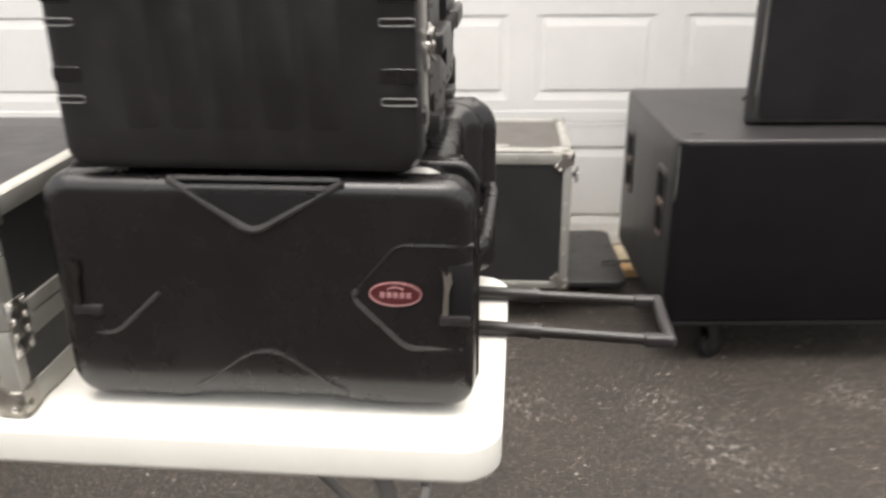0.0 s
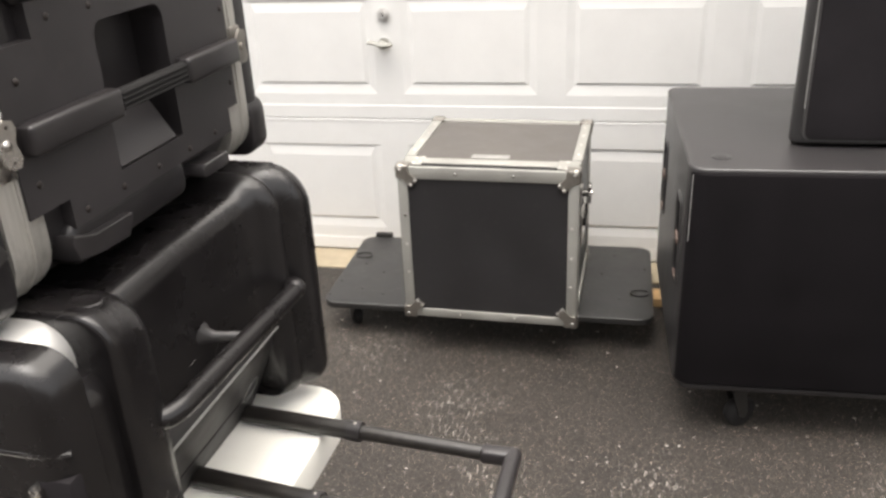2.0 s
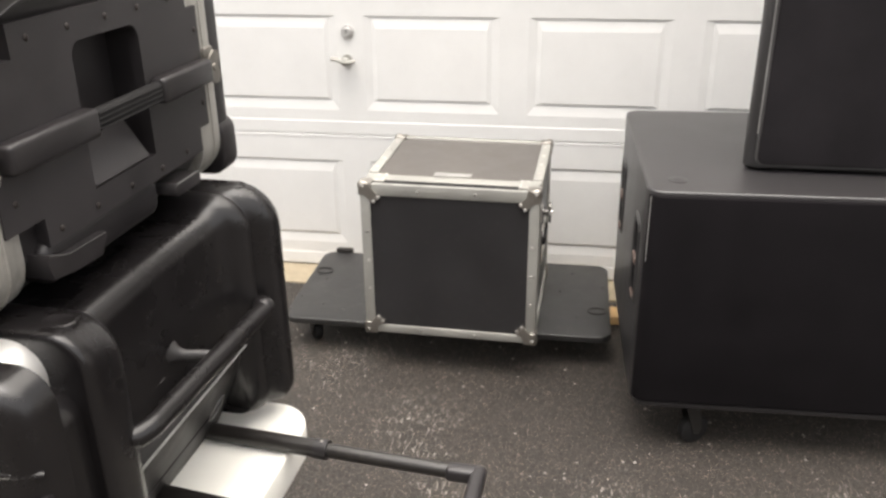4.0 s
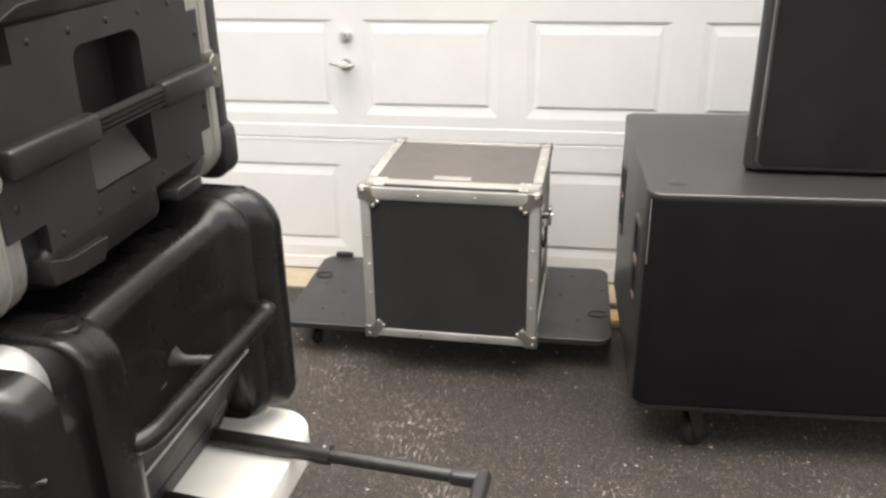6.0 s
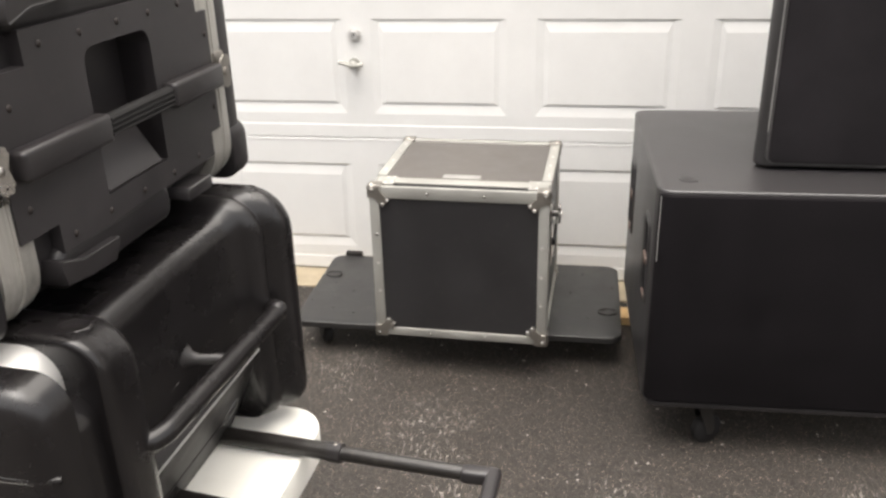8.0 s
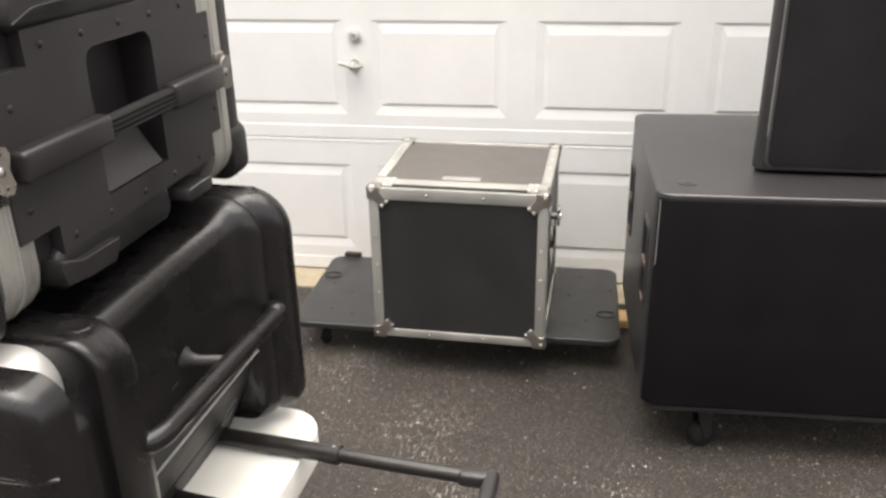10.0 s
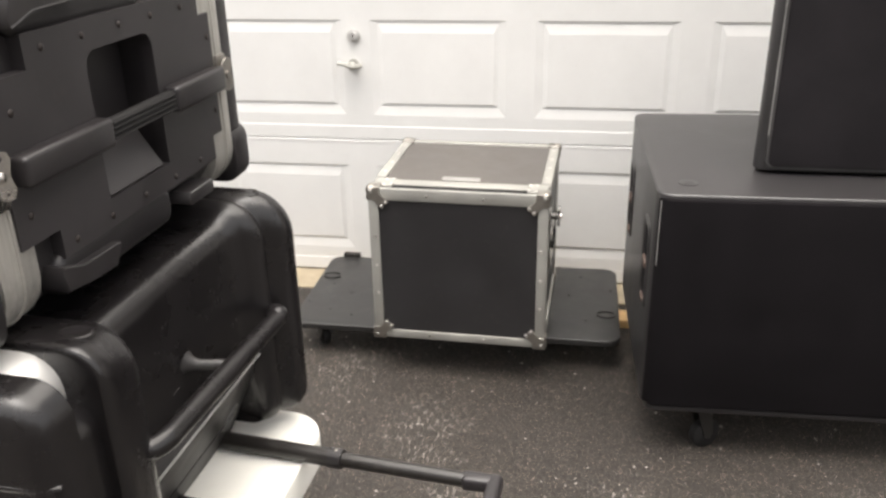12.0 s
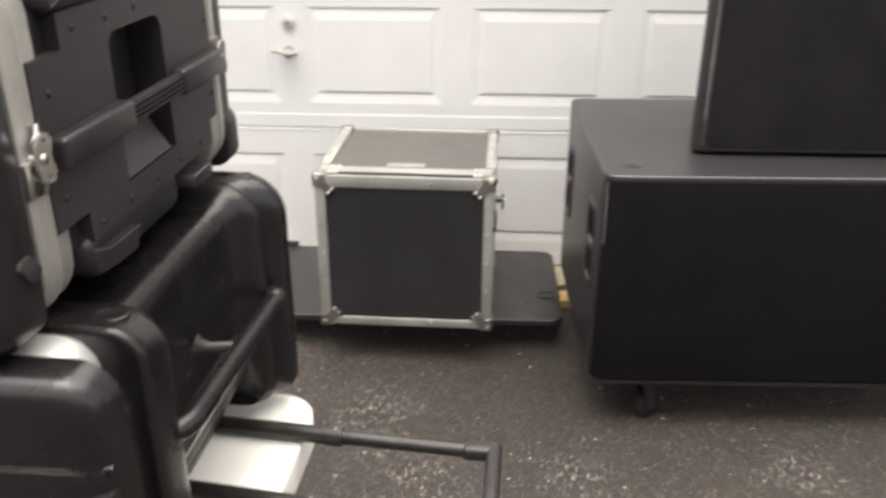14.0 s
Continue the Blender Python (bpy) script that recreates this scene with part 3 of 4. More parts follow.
    for k in range(4):
        rivet(c, (X1 - 0.015, Y0 + 0.16 + 0.09 * k, Z1), "z")
        rivet(c, (X0 + 0.015, Y0 + 0.16 + 0.09 * k, Z1), "z")
    # top panel: dust plus reflected light, both put into the colour
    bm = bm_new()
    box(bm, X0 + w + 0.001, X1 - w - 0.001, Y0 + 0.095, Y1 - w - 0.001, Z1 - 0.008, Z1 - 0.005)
    part("top_panel", bm, DUSTY_SHEEN, c, "dusty brown-black top panel, lightened for its sheen")
    # label plate on the top and latches on the side
    bm = bm_new()
    box(bm, 0.031, 0.145, Y0 + 0.104, Y0 + 0.139, Z1 - 0.0055, Z1 - 0.0025, 0.001, 1)
    part("label_plate", bm, PAPER, c, "small silver label plate")
    butterfly_latch(c, X1 - 0.002, Y0 + 0.105, Z1 - 0.100)
    # spring handle on the side
    bm = bm_new()
    box(bm, X1 - 0.006, X1 - 0.001, 3.17, 3.33, 0.315, 0.435, 0.003)
    hp = part("side_handle", bm, STEEL, c, "recessed zinc side handle")
    bm = bm_new()
    tube(bm, rounded_path([(X1, 3.19, 0.405), (X1 + 0.002, 3.19, 0.380), (X1 + 0.002, 3.31, 0.380), (X1, 3.31, 0.405)], 0.01), 0.005, 8)
    part("grip", bm, RUBBER, hp)


rack_case()


# ---- subwoofers and the loudspeaker ----
SX0, SX1, SY0, SY1, SZ0, SZ1 = 0.622, 1.71, 2.660, 3.43, 0.158, 0.757


def subwoofer():
    s = thing("subwoofer", SX0, SY0, 0.0, "large black textured subwoofer cabinet on castors", "subwoofer", "subwoofers")
    s.rotation_euler = (0, 0, radians(1.6))
    bm = bm_new()
    slab(bm, "z", SZ0, SZ1, SX0, SX1, SY0 + 0.006, SY1, 0.042, 0.010, 0.006, 3, 8)
    body = part("cabinet", bm, CABINET, s, "black textured cabinet with softened edges")
    bm = bm_new()
    slab(bm, "z", SZ0 + 0.006, SZ1 - 0.009, SX0 + 0.004, SX1 - 0.004, SY0, SY0 + 0.10, 0.038, 0.006, 0.008, 3, 8)
    part("front_grille", bm, FOAM, s, "matt black front grille")
    bm = bm_new()
    slab(bm, "z", SZ0 - 0.012, SZ0 + 0.002, SX0 + 0.012, SX1 - 0.012, SY0 + 0.006, SY1 - 0.01, 0.03, 0.004, 0.001)
    part("base_rail", bm, ABS, s, "black plastic bottom rail")
    for y in (3.29, 2.805):
        # grip plates on the side: a rounded rim round two pockets, with a worn bar between them
        bm = bm_new()
        shapes = [(SX0 + 0.0005, 0.062, 0.120, 0.024), (SX0 - 0.005, 0.056, 0.114, 0.022), (SX0 - 0.0055, 0.050, 0.108, 0.020), (SX0 - 0.0008, 0.043, 0.098, 0.018)]
        rings = [[bm.verts.new((x, p, q)) for p, q in ring_points(y - w, y + w, 0.520 - h, 0.520 + h, c, 4)] for x, w, h, c in shapes]
        k = len(rings[0])
        for q, w in zip(rings, rings[1:]):
            for i in range(k):
                bm.faces.new((q[i], q[(i + 1) % k], w[(i + 1) % k], w[i]))
        bm.faces.new(rings[-1])
        cup = part("side_grip", bm, CABINET, s, "black recessed grip plate")
        for z0, z1 in ((0.538, 0.614), (0.426, 0.502)):
            bm = bm_new()
            slab(bm, "x", SX0 - 0.0006, SX0 - 0.0022, y - 0.040, y + 0.040, z0, z1, 0.014, 0.0002, 0.0006, 1, 4)
            part("pocket", bm, FOAM, cup, "dark hand pocket")
        bm = bm_new()
        slab(bm, "x", SX0 - 0.0005, SX0 - 0.0075, y - 0.030, y + 0.030, 0.509, 0.531, 0.008, 0.001, 0.003, 3, 4)
        part("grip_bar", bm, SALMON, cup, "scuffed tan grip bar")
        bm = bm_new()
        slab(bm, "x", SX0 - 0.0005, SX0 - 0.0065, y - 0.026, y + 0.026, 0.405, 0.421, 0.006, 0.001, 0.002, 2, 4)
        part("grip_lip", bm, SALMON, cup)
    # thin pale tubes stand in for the highlight on the front corners
    for x in (SX0 + 0.0095, SX1 - 0.0095):
        bm = bm_new()
        tube(bm, [(x, SY0 + 0.0163, SZ1 - 0.19), (x, SY0 + 0.0163, SZ1 - 0.018)], 0.0013, 8)
        part("edge_highlight", bm, RIM, s, "pale line painted as the front edge's highlight")
    bm = bm_new()
    cyl(bm, (0.703, 2.755, SZ1 - 0.001), (0.703, 2.755, SZ1 + 0.0015), 0.024, 20)
    cup = part("pole_socket", bm, CABINET, s, "round black pole socket")
    bm = bm_new()
    cyl(bm, (0.703, 2.755, SZ1 + 0.0012), (0.703, 2.755, SZ1 + 0.0022), 0.013, 18)
    part("socket_hole", bm, ABS, cup)
    for x in (SX0 + 0.17, SX1 - 0.17):
        for y in (SY0 + 0.06, SY1 - 0.12):
            castor(s, x, y, SZ0 - 0.012, 0.044, turn=-62)
    return s


sub = subwoofer()
other = copy_thing(sub, pose(-2.225, 2.217, 0))
tagged(other, "large black textured subwoofer cabinet standing behind the table", "subwoofer", "subwoofers")


def loudspeaker():
    x0, x1, y0, y1, z0, z1 = 0.870, 1.508, 2.835, 3.31, 0.757, 1.70
    s = thing("loudspeaker", (x0 + x1) / 2, (y0 + y1) / 2, z0, "tall black loudspeaker with tapered sides standing on the subwoofer", "loudspeaker")
    # plan: rounded front corners, sides that taper to the back
    k, t = 0.030, 0.17
    plan = []
    for cx, s0 in ((x1 - k, 0), (x0 + k, 1)):
        for i in range(9):
            a = radians(-90 + 90 * i / 8) if s0 == 0 else radians(180 + 90 * i / 8)
            plan.append((cx + k * math.cos(a), y0 + 0.012 + k + k * math.sin(a)))
    right, left = plan[:9], plan[9:]
    plan = right + [(x1 - t, y1 - 0.01), (x1 - t - 0.012, y1), (x0 + t + 0.012, y1), (x0 + t, y1 - 0.01)] + left
    bm = bm_new()
    cx, cy = (x0 + x1) / 2, (y0 + y1) / 2
    rings = []
    for z, d in ((z0 + 0.006, 0.010), (z0 + 0.008, 0.005), (z0 + 0.013, 0.001), (z0 + 0.02, 0.0), (z1 - 0.02, 0.0), (z1 - 0.006, 0.004), (z1, 0.014)):
        rings.append([bm.verts.new((px - d * (1 if px > cx else -1), py - d * (1 if py > cy else -1), z)) for px, py in plan])
    for q, w in zip(rings, rings[1:]):
        for i in range(len(q)):
            bm.faces.new((q[i], q[(i + 1) % len(q)], w[(i + 1) % len(q)], w[i]))
    bm.faces.new(rings[0])
    bm.faces.new(rings[-1])
    part("cabinet", bm, CABINET, s, "black textured cabinet with tapered sides")
    bm = bm_new()
    slab(bm, "y", y0 + 0.001, y0 + 0.03, x0 + 0.028, x1 - 0.028, z0 + 0.021, z1 - 0.02, 0.022, 0.004, 0.002, 3)
    part("front_grille", bm, GRILLE, s, "black metal front grille")
    # rim in a greyer black, the edge highlight being in its colour
    bm = bm_new()
    slab(bm, "y", y0 + 0.004, y0 + 0.030, x0 + 0.0225, x1 - 0.0225, z0 + 0.0160, z1 - 0.010, 0.026, 0.003, 0.002, 3)
    part("grille_rim", bm, LIP, s, "raised black rim round the grille")
    # the reflection along the rounded front edges, drawn as pale tubes
    for x in (x0 + 0.0215, x1 - 0.0215):
        bm = bm_new()
        tube(bm, [(x, y0 + 0.0085, z0 + 0.10), (x, y0 + 0.0085, z1 - 0.05)], 0.0017, 8)
        part("edge_highlight", bm, RIM, s, "pale line painted as the front edge's highlight")
    for x in (x0 + 0.12, x1 - 0.12):
        for y in (y0 + 0.08, y1 - 0.08):
            bm = bm_new()
            cyl(bm, (x, y, z0), (x, y, z0 + 0.009), 0.018, 14)
            part("rubber_foot", bm, RUBBER, s)


loudspeaker()


def pine_block():
    bm = bm_new()
    box(bm, 0.575, 0.72, 3.375, 3.455, 0.0, 0.032, 0.003)
    tagged(part("wooden_block", bm, WOOD_M), "offcut of raw pine lying on the asphalt by the dolly", "wood block")


pine_block()


# ---- the folding table ----
TZ = 0.746
TURN = -3.3


def turned(name, x, y, z, label, category):
    """A thing built in its own metres from its front right corner, and turned a little on the ground plan."""
    ob = thing(name, x, y, z, label, category)
    BASE[ob.name] = Vector((0, 0, z))
    ob.rotation_euler = (0, 0, radians(TURN))
    return ob


def folding_table():
    t = turned("folding_table", 0.054, 1.141, 0.0, "white plastic folding table with rounded corners and steel legs", "table")
    x0, x1, y0, y1 = -1.83, 0.0, -0.005, 0.562
    bm = bm_new()
    slab(bm, "z", TZ - 0.056, TZ, x0, x1, y0, y1, 0.058, 0.010, 0.004, 4, 8)
    part("tabletop", bm, TABLE, t, "white blow-moulded tabletop with a thick edge")
    for x, s in ((x1 - 0.16, -1), (x0 + 0.16, 1)):
        for y in (y0 + 0.07, y1 - 0.07):
            bm = bm_new()
            tube(bm, rounded_path([(x + s * 0.03, y, TZ - 0.058), (x, y, TZ - 0.12), (x, y, 0.012)], 0.05), 0.0125, 12)
            leg = part("leg", bm, GREY_STEEL, t, "grey steel tube leg")
            bm = bm_new()
            cyl(bm, (x, y, 0), (x, y, 0.03), 0.016, 14)
            part("rubber_foot", bm, RUBBER, leg)
        bm = bm_new()
        tube(bm, [(x, y0 + 0.07, 0.30), (x, y1 - 0.07, 0.30)], 0.010, 10)
        part("stretcher", bm, GREY_STEEL, t)
        bm = bm_new()
        tube(bm, [(x, (y0 + y1) / 2, 0.30), (x + s * 0.34, (y0 + y1) / 2, TZ - 0.058)], 0.008, 10)
        part("brace", bm, GREY_STEEL, t)


folding_table()


# ---- the rolling moulded case lying on the table ----
AX0, AX1, AZ0, AZ1 = -0.588, 0.0, 0.737, 1.076


def rolling_case():
    c = turned("rolling_case", 0.020, 1.201, TZ, "black moulded rolling case with pull handle out, lying on table", "equipment case")
    # the case is drawn a little larger than it is, from z 0.724 up, and set to size here
    c.scale = (0.970, 0.940, 0.984)
    BASE[c.name] = Vector((0, 0, 0.724))
    # front lid
    bm = bm_new()
    rows = [(-0.002, AX0 + 0.110, AX1 - 0.110, AZ0 + 0.150, AZ1 - 0.100, 0.030), (-0.0005, AX0 + 0.050, AX1 - 0.050, AZ0 + 0.110, AZ1 - 0.046, 0.034)]
    for k in range(7):
        a = radians(15 * k)
        d = 0.023 * (1 - math.sin(a))
        rows.append((0.023 * (1 - math.cos(a)), AX0 + 0.001 + d, AX1 - 0.003 - d, AZ0 + 0.004 + 3.0 * d, AZ1 - 0.002 - d, 0.037 - 0.3 * d))
    rows += [(0.043, AX0, AX1 - 0.001, AZ0 + 0.003, AZ1 - 0.001, 0.037), (0.046, AX0 + 0.002, AX1 - 0.003, AZ0 + 0.004, AZ1 - 0.003, 0.036), (0.048, AX0 + 0.007, AX1 - 0.008, AZ0 + 0.010, AZ1 - 0.008, 0.034)]
    loft(bm, "y", rows, 8)
    # the lower edge is drawn up a little in the middle
    low = [e for e in bm.edges if abs(e.verts[0].co.x - e.verts[1].co.x) > 0.2 and e.verts[0].co.z < 0.82]
    bmesh.ops.subdivide_edges(bm, edges=low, cuts=23)
    for v in bm.verts:
        if v.co.z < AZ0 + 0.074 and -0.42 < v.co.x < -0.16:
            u = min(1.0, (0.13 - abs(v.co.x + 0.29)) / 0.035)
            v.co.z += 0.009 * u * u * (3 - 2 * u) * (1 - (v.co.z - AZ0) / 0.074)
    lid = part("front_lid", bm, ROTO, c, "black moulded front lid with rounded corners")
    f = 0.001
    # raised outlines on the lid
    bm = bm_new()
    tube(bm, rounded_path([(-0.404, f + 0.004, 1.074), (-0.302, f - 0.003, 1.008), (-0.284, f - 0.003, 1.008), (-0.172, f + 0.004, 1.072)], 0.012), 0.0055, 8)
    part("vee_ridge", bm, RIDGE, lid)
    for z, a, b, r, d in ((1.074, -0.394, -0.176, 0.004, 0.005), (1.063, -0.376, -0.194, 0.0034, 0.0)):
        bm = bm_new()
        tube(bm, [(a, f + d, z), (b, f + d, z)], r, 8)
        part("grip_ridge", bm, RIDGE, lid)
    bm = bm_new()
    prism(bm, [(-0.366, 1.056), (-0.298, 1.013), (-0.288, 1.013), (-0.204, 1.056)], "y", f - 0.0034, f + 0.002)
    part("vee_field", bm, GRILLE, lid, "dark smooth field inside the vee")
    # upper ridge in darker plastic for its shade, lower ones paler as if lit
    bm = bm_new()
    tube(bm, rounded_path([(-0.008, f + 0.0085, 0.988), (-0.016, f + 0.0042, 0.989), (-0.030, f + 0.0006, 0.990), (-0.104, f - 0.001, 0.990), (-0.164, f - 0.0015, 0.920)], 0.014), 0.0034, 8)
    part("corner_ridge", bm, ROTO, lid)
    bm = bm_new()
    tube(bm, rounded_path([(-0.158, f - 0.0012, 0.927), (-0.168, f - 0.0025, 0.916), (-0.094, f - 0.0002, 0.841), (-0.018, f + 0.004, 0.841)], 0.014), 0.0044, 8)
    part("corner_ridge", bm, RIDGE, lid)
    bm = bm_new()
    tube(bm, rounded_path([(-0.572, f + 0.005, 0.849), (-0.505, f + 0.001, 0.849), (-0.434, f - 0.0012, 0.914)], 0.02), 0.0044, 8)
    part("corner_ridge", bm, RIDGE, lid)
    bm = bm_new()
    tube(bm, rounded_path([(-0.418, f + 0.014, 0.757), (-0.392, f + 0.004, 0.772), (-0.312, f + 0.0005, 0.829), (-0.272, f + 0.0005, 0.829), (-0.192, f + 0.004, 0.772), (-0.166, f + 0.014, 0.757)], 0.02), 0.0036, 8)
    part("lower_ridge", bm, ROTO, lid)
    # red oval badge with pale lines
    bx, bz = -0.107, 0.922
    bm = bm_new()
    prism(bm, ellipse(bx, bz, 0.0365, 0.0180, 32), "y", f - 0.0045, f + 0.002)
    badge = part("badge", bm, RED, lid, "red oval badge")
    ring = ellipse(bx, bz, 0.0345, 0.0165, 32)
    bm = bm_new()
    tube(bm, [(a, f - 0.0046, b) for a, b in ring + ring[:1]], 0.0011, 6)
    part("badge_rim", bm, BADGE_LINE, badge, "pale ring round the badge")
    for k in range(5):
        bm = bm_new()
        x = bx - 0.0175 + 0.0088 * k
        box(bm, x - 0.0032, x + 0.0032, f - 0.0052, f - 0.004, bz - 0.0055, bz + 0.0025, 0.0004, 1)
        part("badge_bar", bm, BADGE_LINE, badge)
    bm = bm_new()
    tube(bm, [(bx + 0.011 * math.cos(math.pi * i / 8), f - 0.0047, bz + 0.005 + 0.005 * math.sin(math.pi * i / 8)) for i in range(9)], 0.0009, 6)
    part("badge_arc", bm, BADGE_LINE, badge)
    # catches at both ends of the lid
    for x, s in ((-0.026, 1), (-0.538, -1)):
        bm = bm_new()
        box(bm, x - 0.018, x + 0.022, f - 0.0012, f + 0.02, 0.880, 0.966, 0.003)
        well = part("latch_well", bm, GRILLE, lid, "dark recessed latch well")
        bm = bm_new()
        prism(bm, [(x - 0.017, 0.958), (x - 0.012, 0.950), (x - 0.006, 0.958), (x - 0.004, 0.942), (x - 0.009, 0.928), (x - 0.010, 0.894), (x - 0.018, 0.894), (x - 0.015, 0.935)], "y", f - 0.008, f - 0.001)
        part("catch", bm, STEEL if s > 0 else DARK_METAL, well, "worn steel catch" if s > 0 else "dark catch")
        bm = bm_new()
        box(bm, x - 0.022, x + 0.020, f - 0.009, f + 0.001, 0.879, 0.893, 0.003)
        part("latch_base", bm, ABS, well)
    # bright valance between lid and body
    bm = bm_new()
    slab(bm, "y", 0.0475, 0.0862, AX0 + 0.040, AX1 - 0.040, AZ0 + 0.012, AZ1 - 0.0045, 0.036, 0.002, 0.001, 2, 8)
    part("valance", bm, VALANCE, c, "bright aluminium valance")

    # body: front collar, narrow waist, rear collar; the lower side edges are cut back
    def row(y, d, top, r):
        low = 0.840 if 0.164 < y < 0.452 else 0.751 if y >= 0.452 else AZ0 - 0.012
        return (y, AX0 + d, AX1 - d, low, AZ1 - top, (r, min(r, 0.024)) if y > 0.41 else r)
    bm = bm_new()
    loft(bm, "y", [
        row(0.0855, 0.0075, 0.0055, 0.030), row(0.0860, 0.0045, 0.0025, 0.031), row(0.0872, 0.0018, -0.0006, 0.033), row(0.0895, 0.0, -0.0028, 0.035), row(0.093, -0.001, -0.0032, 0.036),
        row(0.108, 0.0, -0.0016, 0.040), row(0.124, 0.001, 0.0002, 0.043), row(0.138, 0.002, 0.0026, 0.045),
        row(0.148, 0.004, 0.0045, 0.046), row(0.156, 0.011, 0.008, 0.044), row(0.161, 0.024, 0.013, 0.038), row(0.165, 0.044, 0.019, 0.026), row(0.30, 0.046, 0.018, 0.023),
        row(0.438, 0.045, 0.018, 0.023), row(0.450, 0.040, 0.013, 0.028), row(0.458, 0.028, 0.006, 0.036), row(0.466, 0.018, 0.001, 0.044), row(0.475, 0.012, -0.001, 0.050),
        row(0.482, 0.012, 0.000, 0.052), row(0.486, 0.016, 0.003, 0.052), row(0.491, 0.010, 0.001, 0.054), row(0.498, -0.004, -0.002, 0.056), row(0.506, -0.009, -0.003, 0.056),
        row(0.524, -0.010, -0.002, 0.056), row(0.538, -0.006, 0.004, 0.056), row(0.547, 0.004, 0.014, 0.052), row(0.552, 0.024, 0.034, 0.044)], 8)
    body = part("body", bm, ROTO, c, "black moulded body with ribbed collars")
    for x, y in ((-0.041, 0.119), (-0.043, 0.512)):
        bm = bm_new()
        rings = []
        for r, h in ((0.0175, -0.002), (0.0168, 0.0012), (0.0155, 0.0020), (0.0138, 0.0020), (0.0125, 0.0013), (0.0030, 0.0014)):
            rings.append([bm.verts.new((x + r * math.cos(math.pi * k / 12), y + 0.8 * r * math.sin(math.pi * k / 12), AZ1 + h)) for k in range(24)])
        for q, w in zip(rings, rings[1:]):
            for i in range(24):
                bm.faces.new((q[i], q[(i + 1) % 24], w[(i + 1) % 24], w[i]))
        bm.faces.new(rings[-1])
        part("foot_ring", bm, ROTO, body)
    bm = bm_new()
    slab(bm, "y", 0.0478, 0.0860, AX0 + 0.012, AX1 - 0.012, AZ0 + 0.004, AZ1 - 0.050, 0.030, 0.002, 0.0003, 2, 8)
    part("body_neck", bm, ROTO, body)
    bm = bm_new()
    box(bm, AX0 + 0.11, AX1 - 0.11, 0.160, 0.520, AZ0 - 0.012, 0.850)
    part("lower_body", bm, ROTO, body)
    # carrying bar across the waist
    bm = bm_new()
    tube(bm, rounded_path([(-0.052, 0.156, 0.930), (-0.008, 0.142, 0.932), (0.002, 0.166, 0.932), (0.004, 0.460, 0.922), (-0.006, 0.478, 0.922)], 0.011), 0.0125, 14)
    bar = part("carry_bar", bm, ROTO, c, "black carrying bar")
    bm = bm_new()
    ball(bm, (0.003, 0.466, 0.9225), 0.0138, 1, 1.2, 1.05)
    part("bar_knuckle", bm, ROTO, bar)
    # bracket in the paler plastic, to stand for the highlight on its flare
    bm = bm_new()
    cone = [(-0.0465, 0.303, 0.938, 0.0150), (-0.042, 0.305, 0.936, 0.0098), (-0.034, 0.309, 0.933, 0.0070), (-0.004, 0.324, 0.929, 0.0062)]
    rings = []
    for x, y, z, r in cone:
        rings.append([bm.verts.new((x + 0.25 * r * math.sin(2 * math.pi * k / 14), y + r * math.cos(2 * math.pi * k / 14), z + r * math.sin(2 * math.pi * k / 14))) for k in range(14)])
    for q, w in zip(rings, rings[1:]):
        for i in range(14):
            bm.faces.new((q[i], q[(i + 1) % 14], w[(i + 1) % 14], w[i]))
    part("bar_bracket", bm, RIDGE, bar, "flared bracket, its shine put into a paler colour")
    # sloping housing of the pull handle
    bm = bm_new()
    loft(bm, "z", [
        (0.7255, -0.16, -0.090, 0.220, 0.475, 0.014), (0.765, -0.16, -0.070, 0.190, 0.475, 0.018), (0.842, -0.16, -0.032, 0.158, 0.460, 0.022),
        (0.870, -0.16, -0.018, 0.152, 0.440, 0.022), (0.880, -0.16, -0.016, 0.157, 0.436, 0.020), (0.884, -0.16, -0.024, 0.168, 0.43, 0.014)], 6)
    house = part("handle_housing", bm, HOUSING, c, "smooth sloping black handle housing")
    bm = bm_new()
    tube(bm, rounded_path([(-0.066, 0.195, 0.776), (-0.046, 0.170, 0.817), (-0.0155, 0.153, 0.879), (-0.0155, 0.436, 0.879)], 0.022), 0.0015, 6)
    part("housing_rim", bm, RIM, house, "thin scuffed rim")
    bm = bm_new()
    tube(bm, [(-0.0578, 0.19, 0.790), (-0.0578, 0.392, 0.790)], 0.0012, 6)
    part("housing_seam", bm, GRILLE, house)
    bm = bm_new()
    tube(bm, [(-0.0578 + 0.0090 * math.sin(t), 0.411 + 0.019 * math.cos(t), 0.790 + 0.0182 * math.sin(t)) for t in [2 * math.pi * k / 20 for k in range(21)]], 0.0016, 6)
    part("housing_plug", bm, SLOT, house, "round plug in the housing")
    bm = bm_new()
    tube(bm, [(-0.0585, 0.405, 0.790), (-0.0555, 0.415, 0.796)], 0.0016, 6)
    part("plug_slot", bm, GRILLE, house)
    bm = bm_new()
    tube(bm, rounded_path([(-0.0462, 0.205, 0.880), (-0.0462, 0.205, 0.915), (-0.0462, 0.280, 0.918)], 0.01), 0.0008, 6)
    part("parting_line", bm, SLOT, body, "fine scuffed parting line")
    # telescopic handle
    bm = bm_new()
    box(bm, 0.2970, 0.3180, 0.2425, 0.4185, 0.7265, 0.7485, 0.008, 3)
    for ya, yb in ((0.2430, 0.2660), (0.3960, 0.4180)):
        box(bm, 0.2640, 0.3090, ya, yb, 0.7272, 0.7478, 0.006, 3)
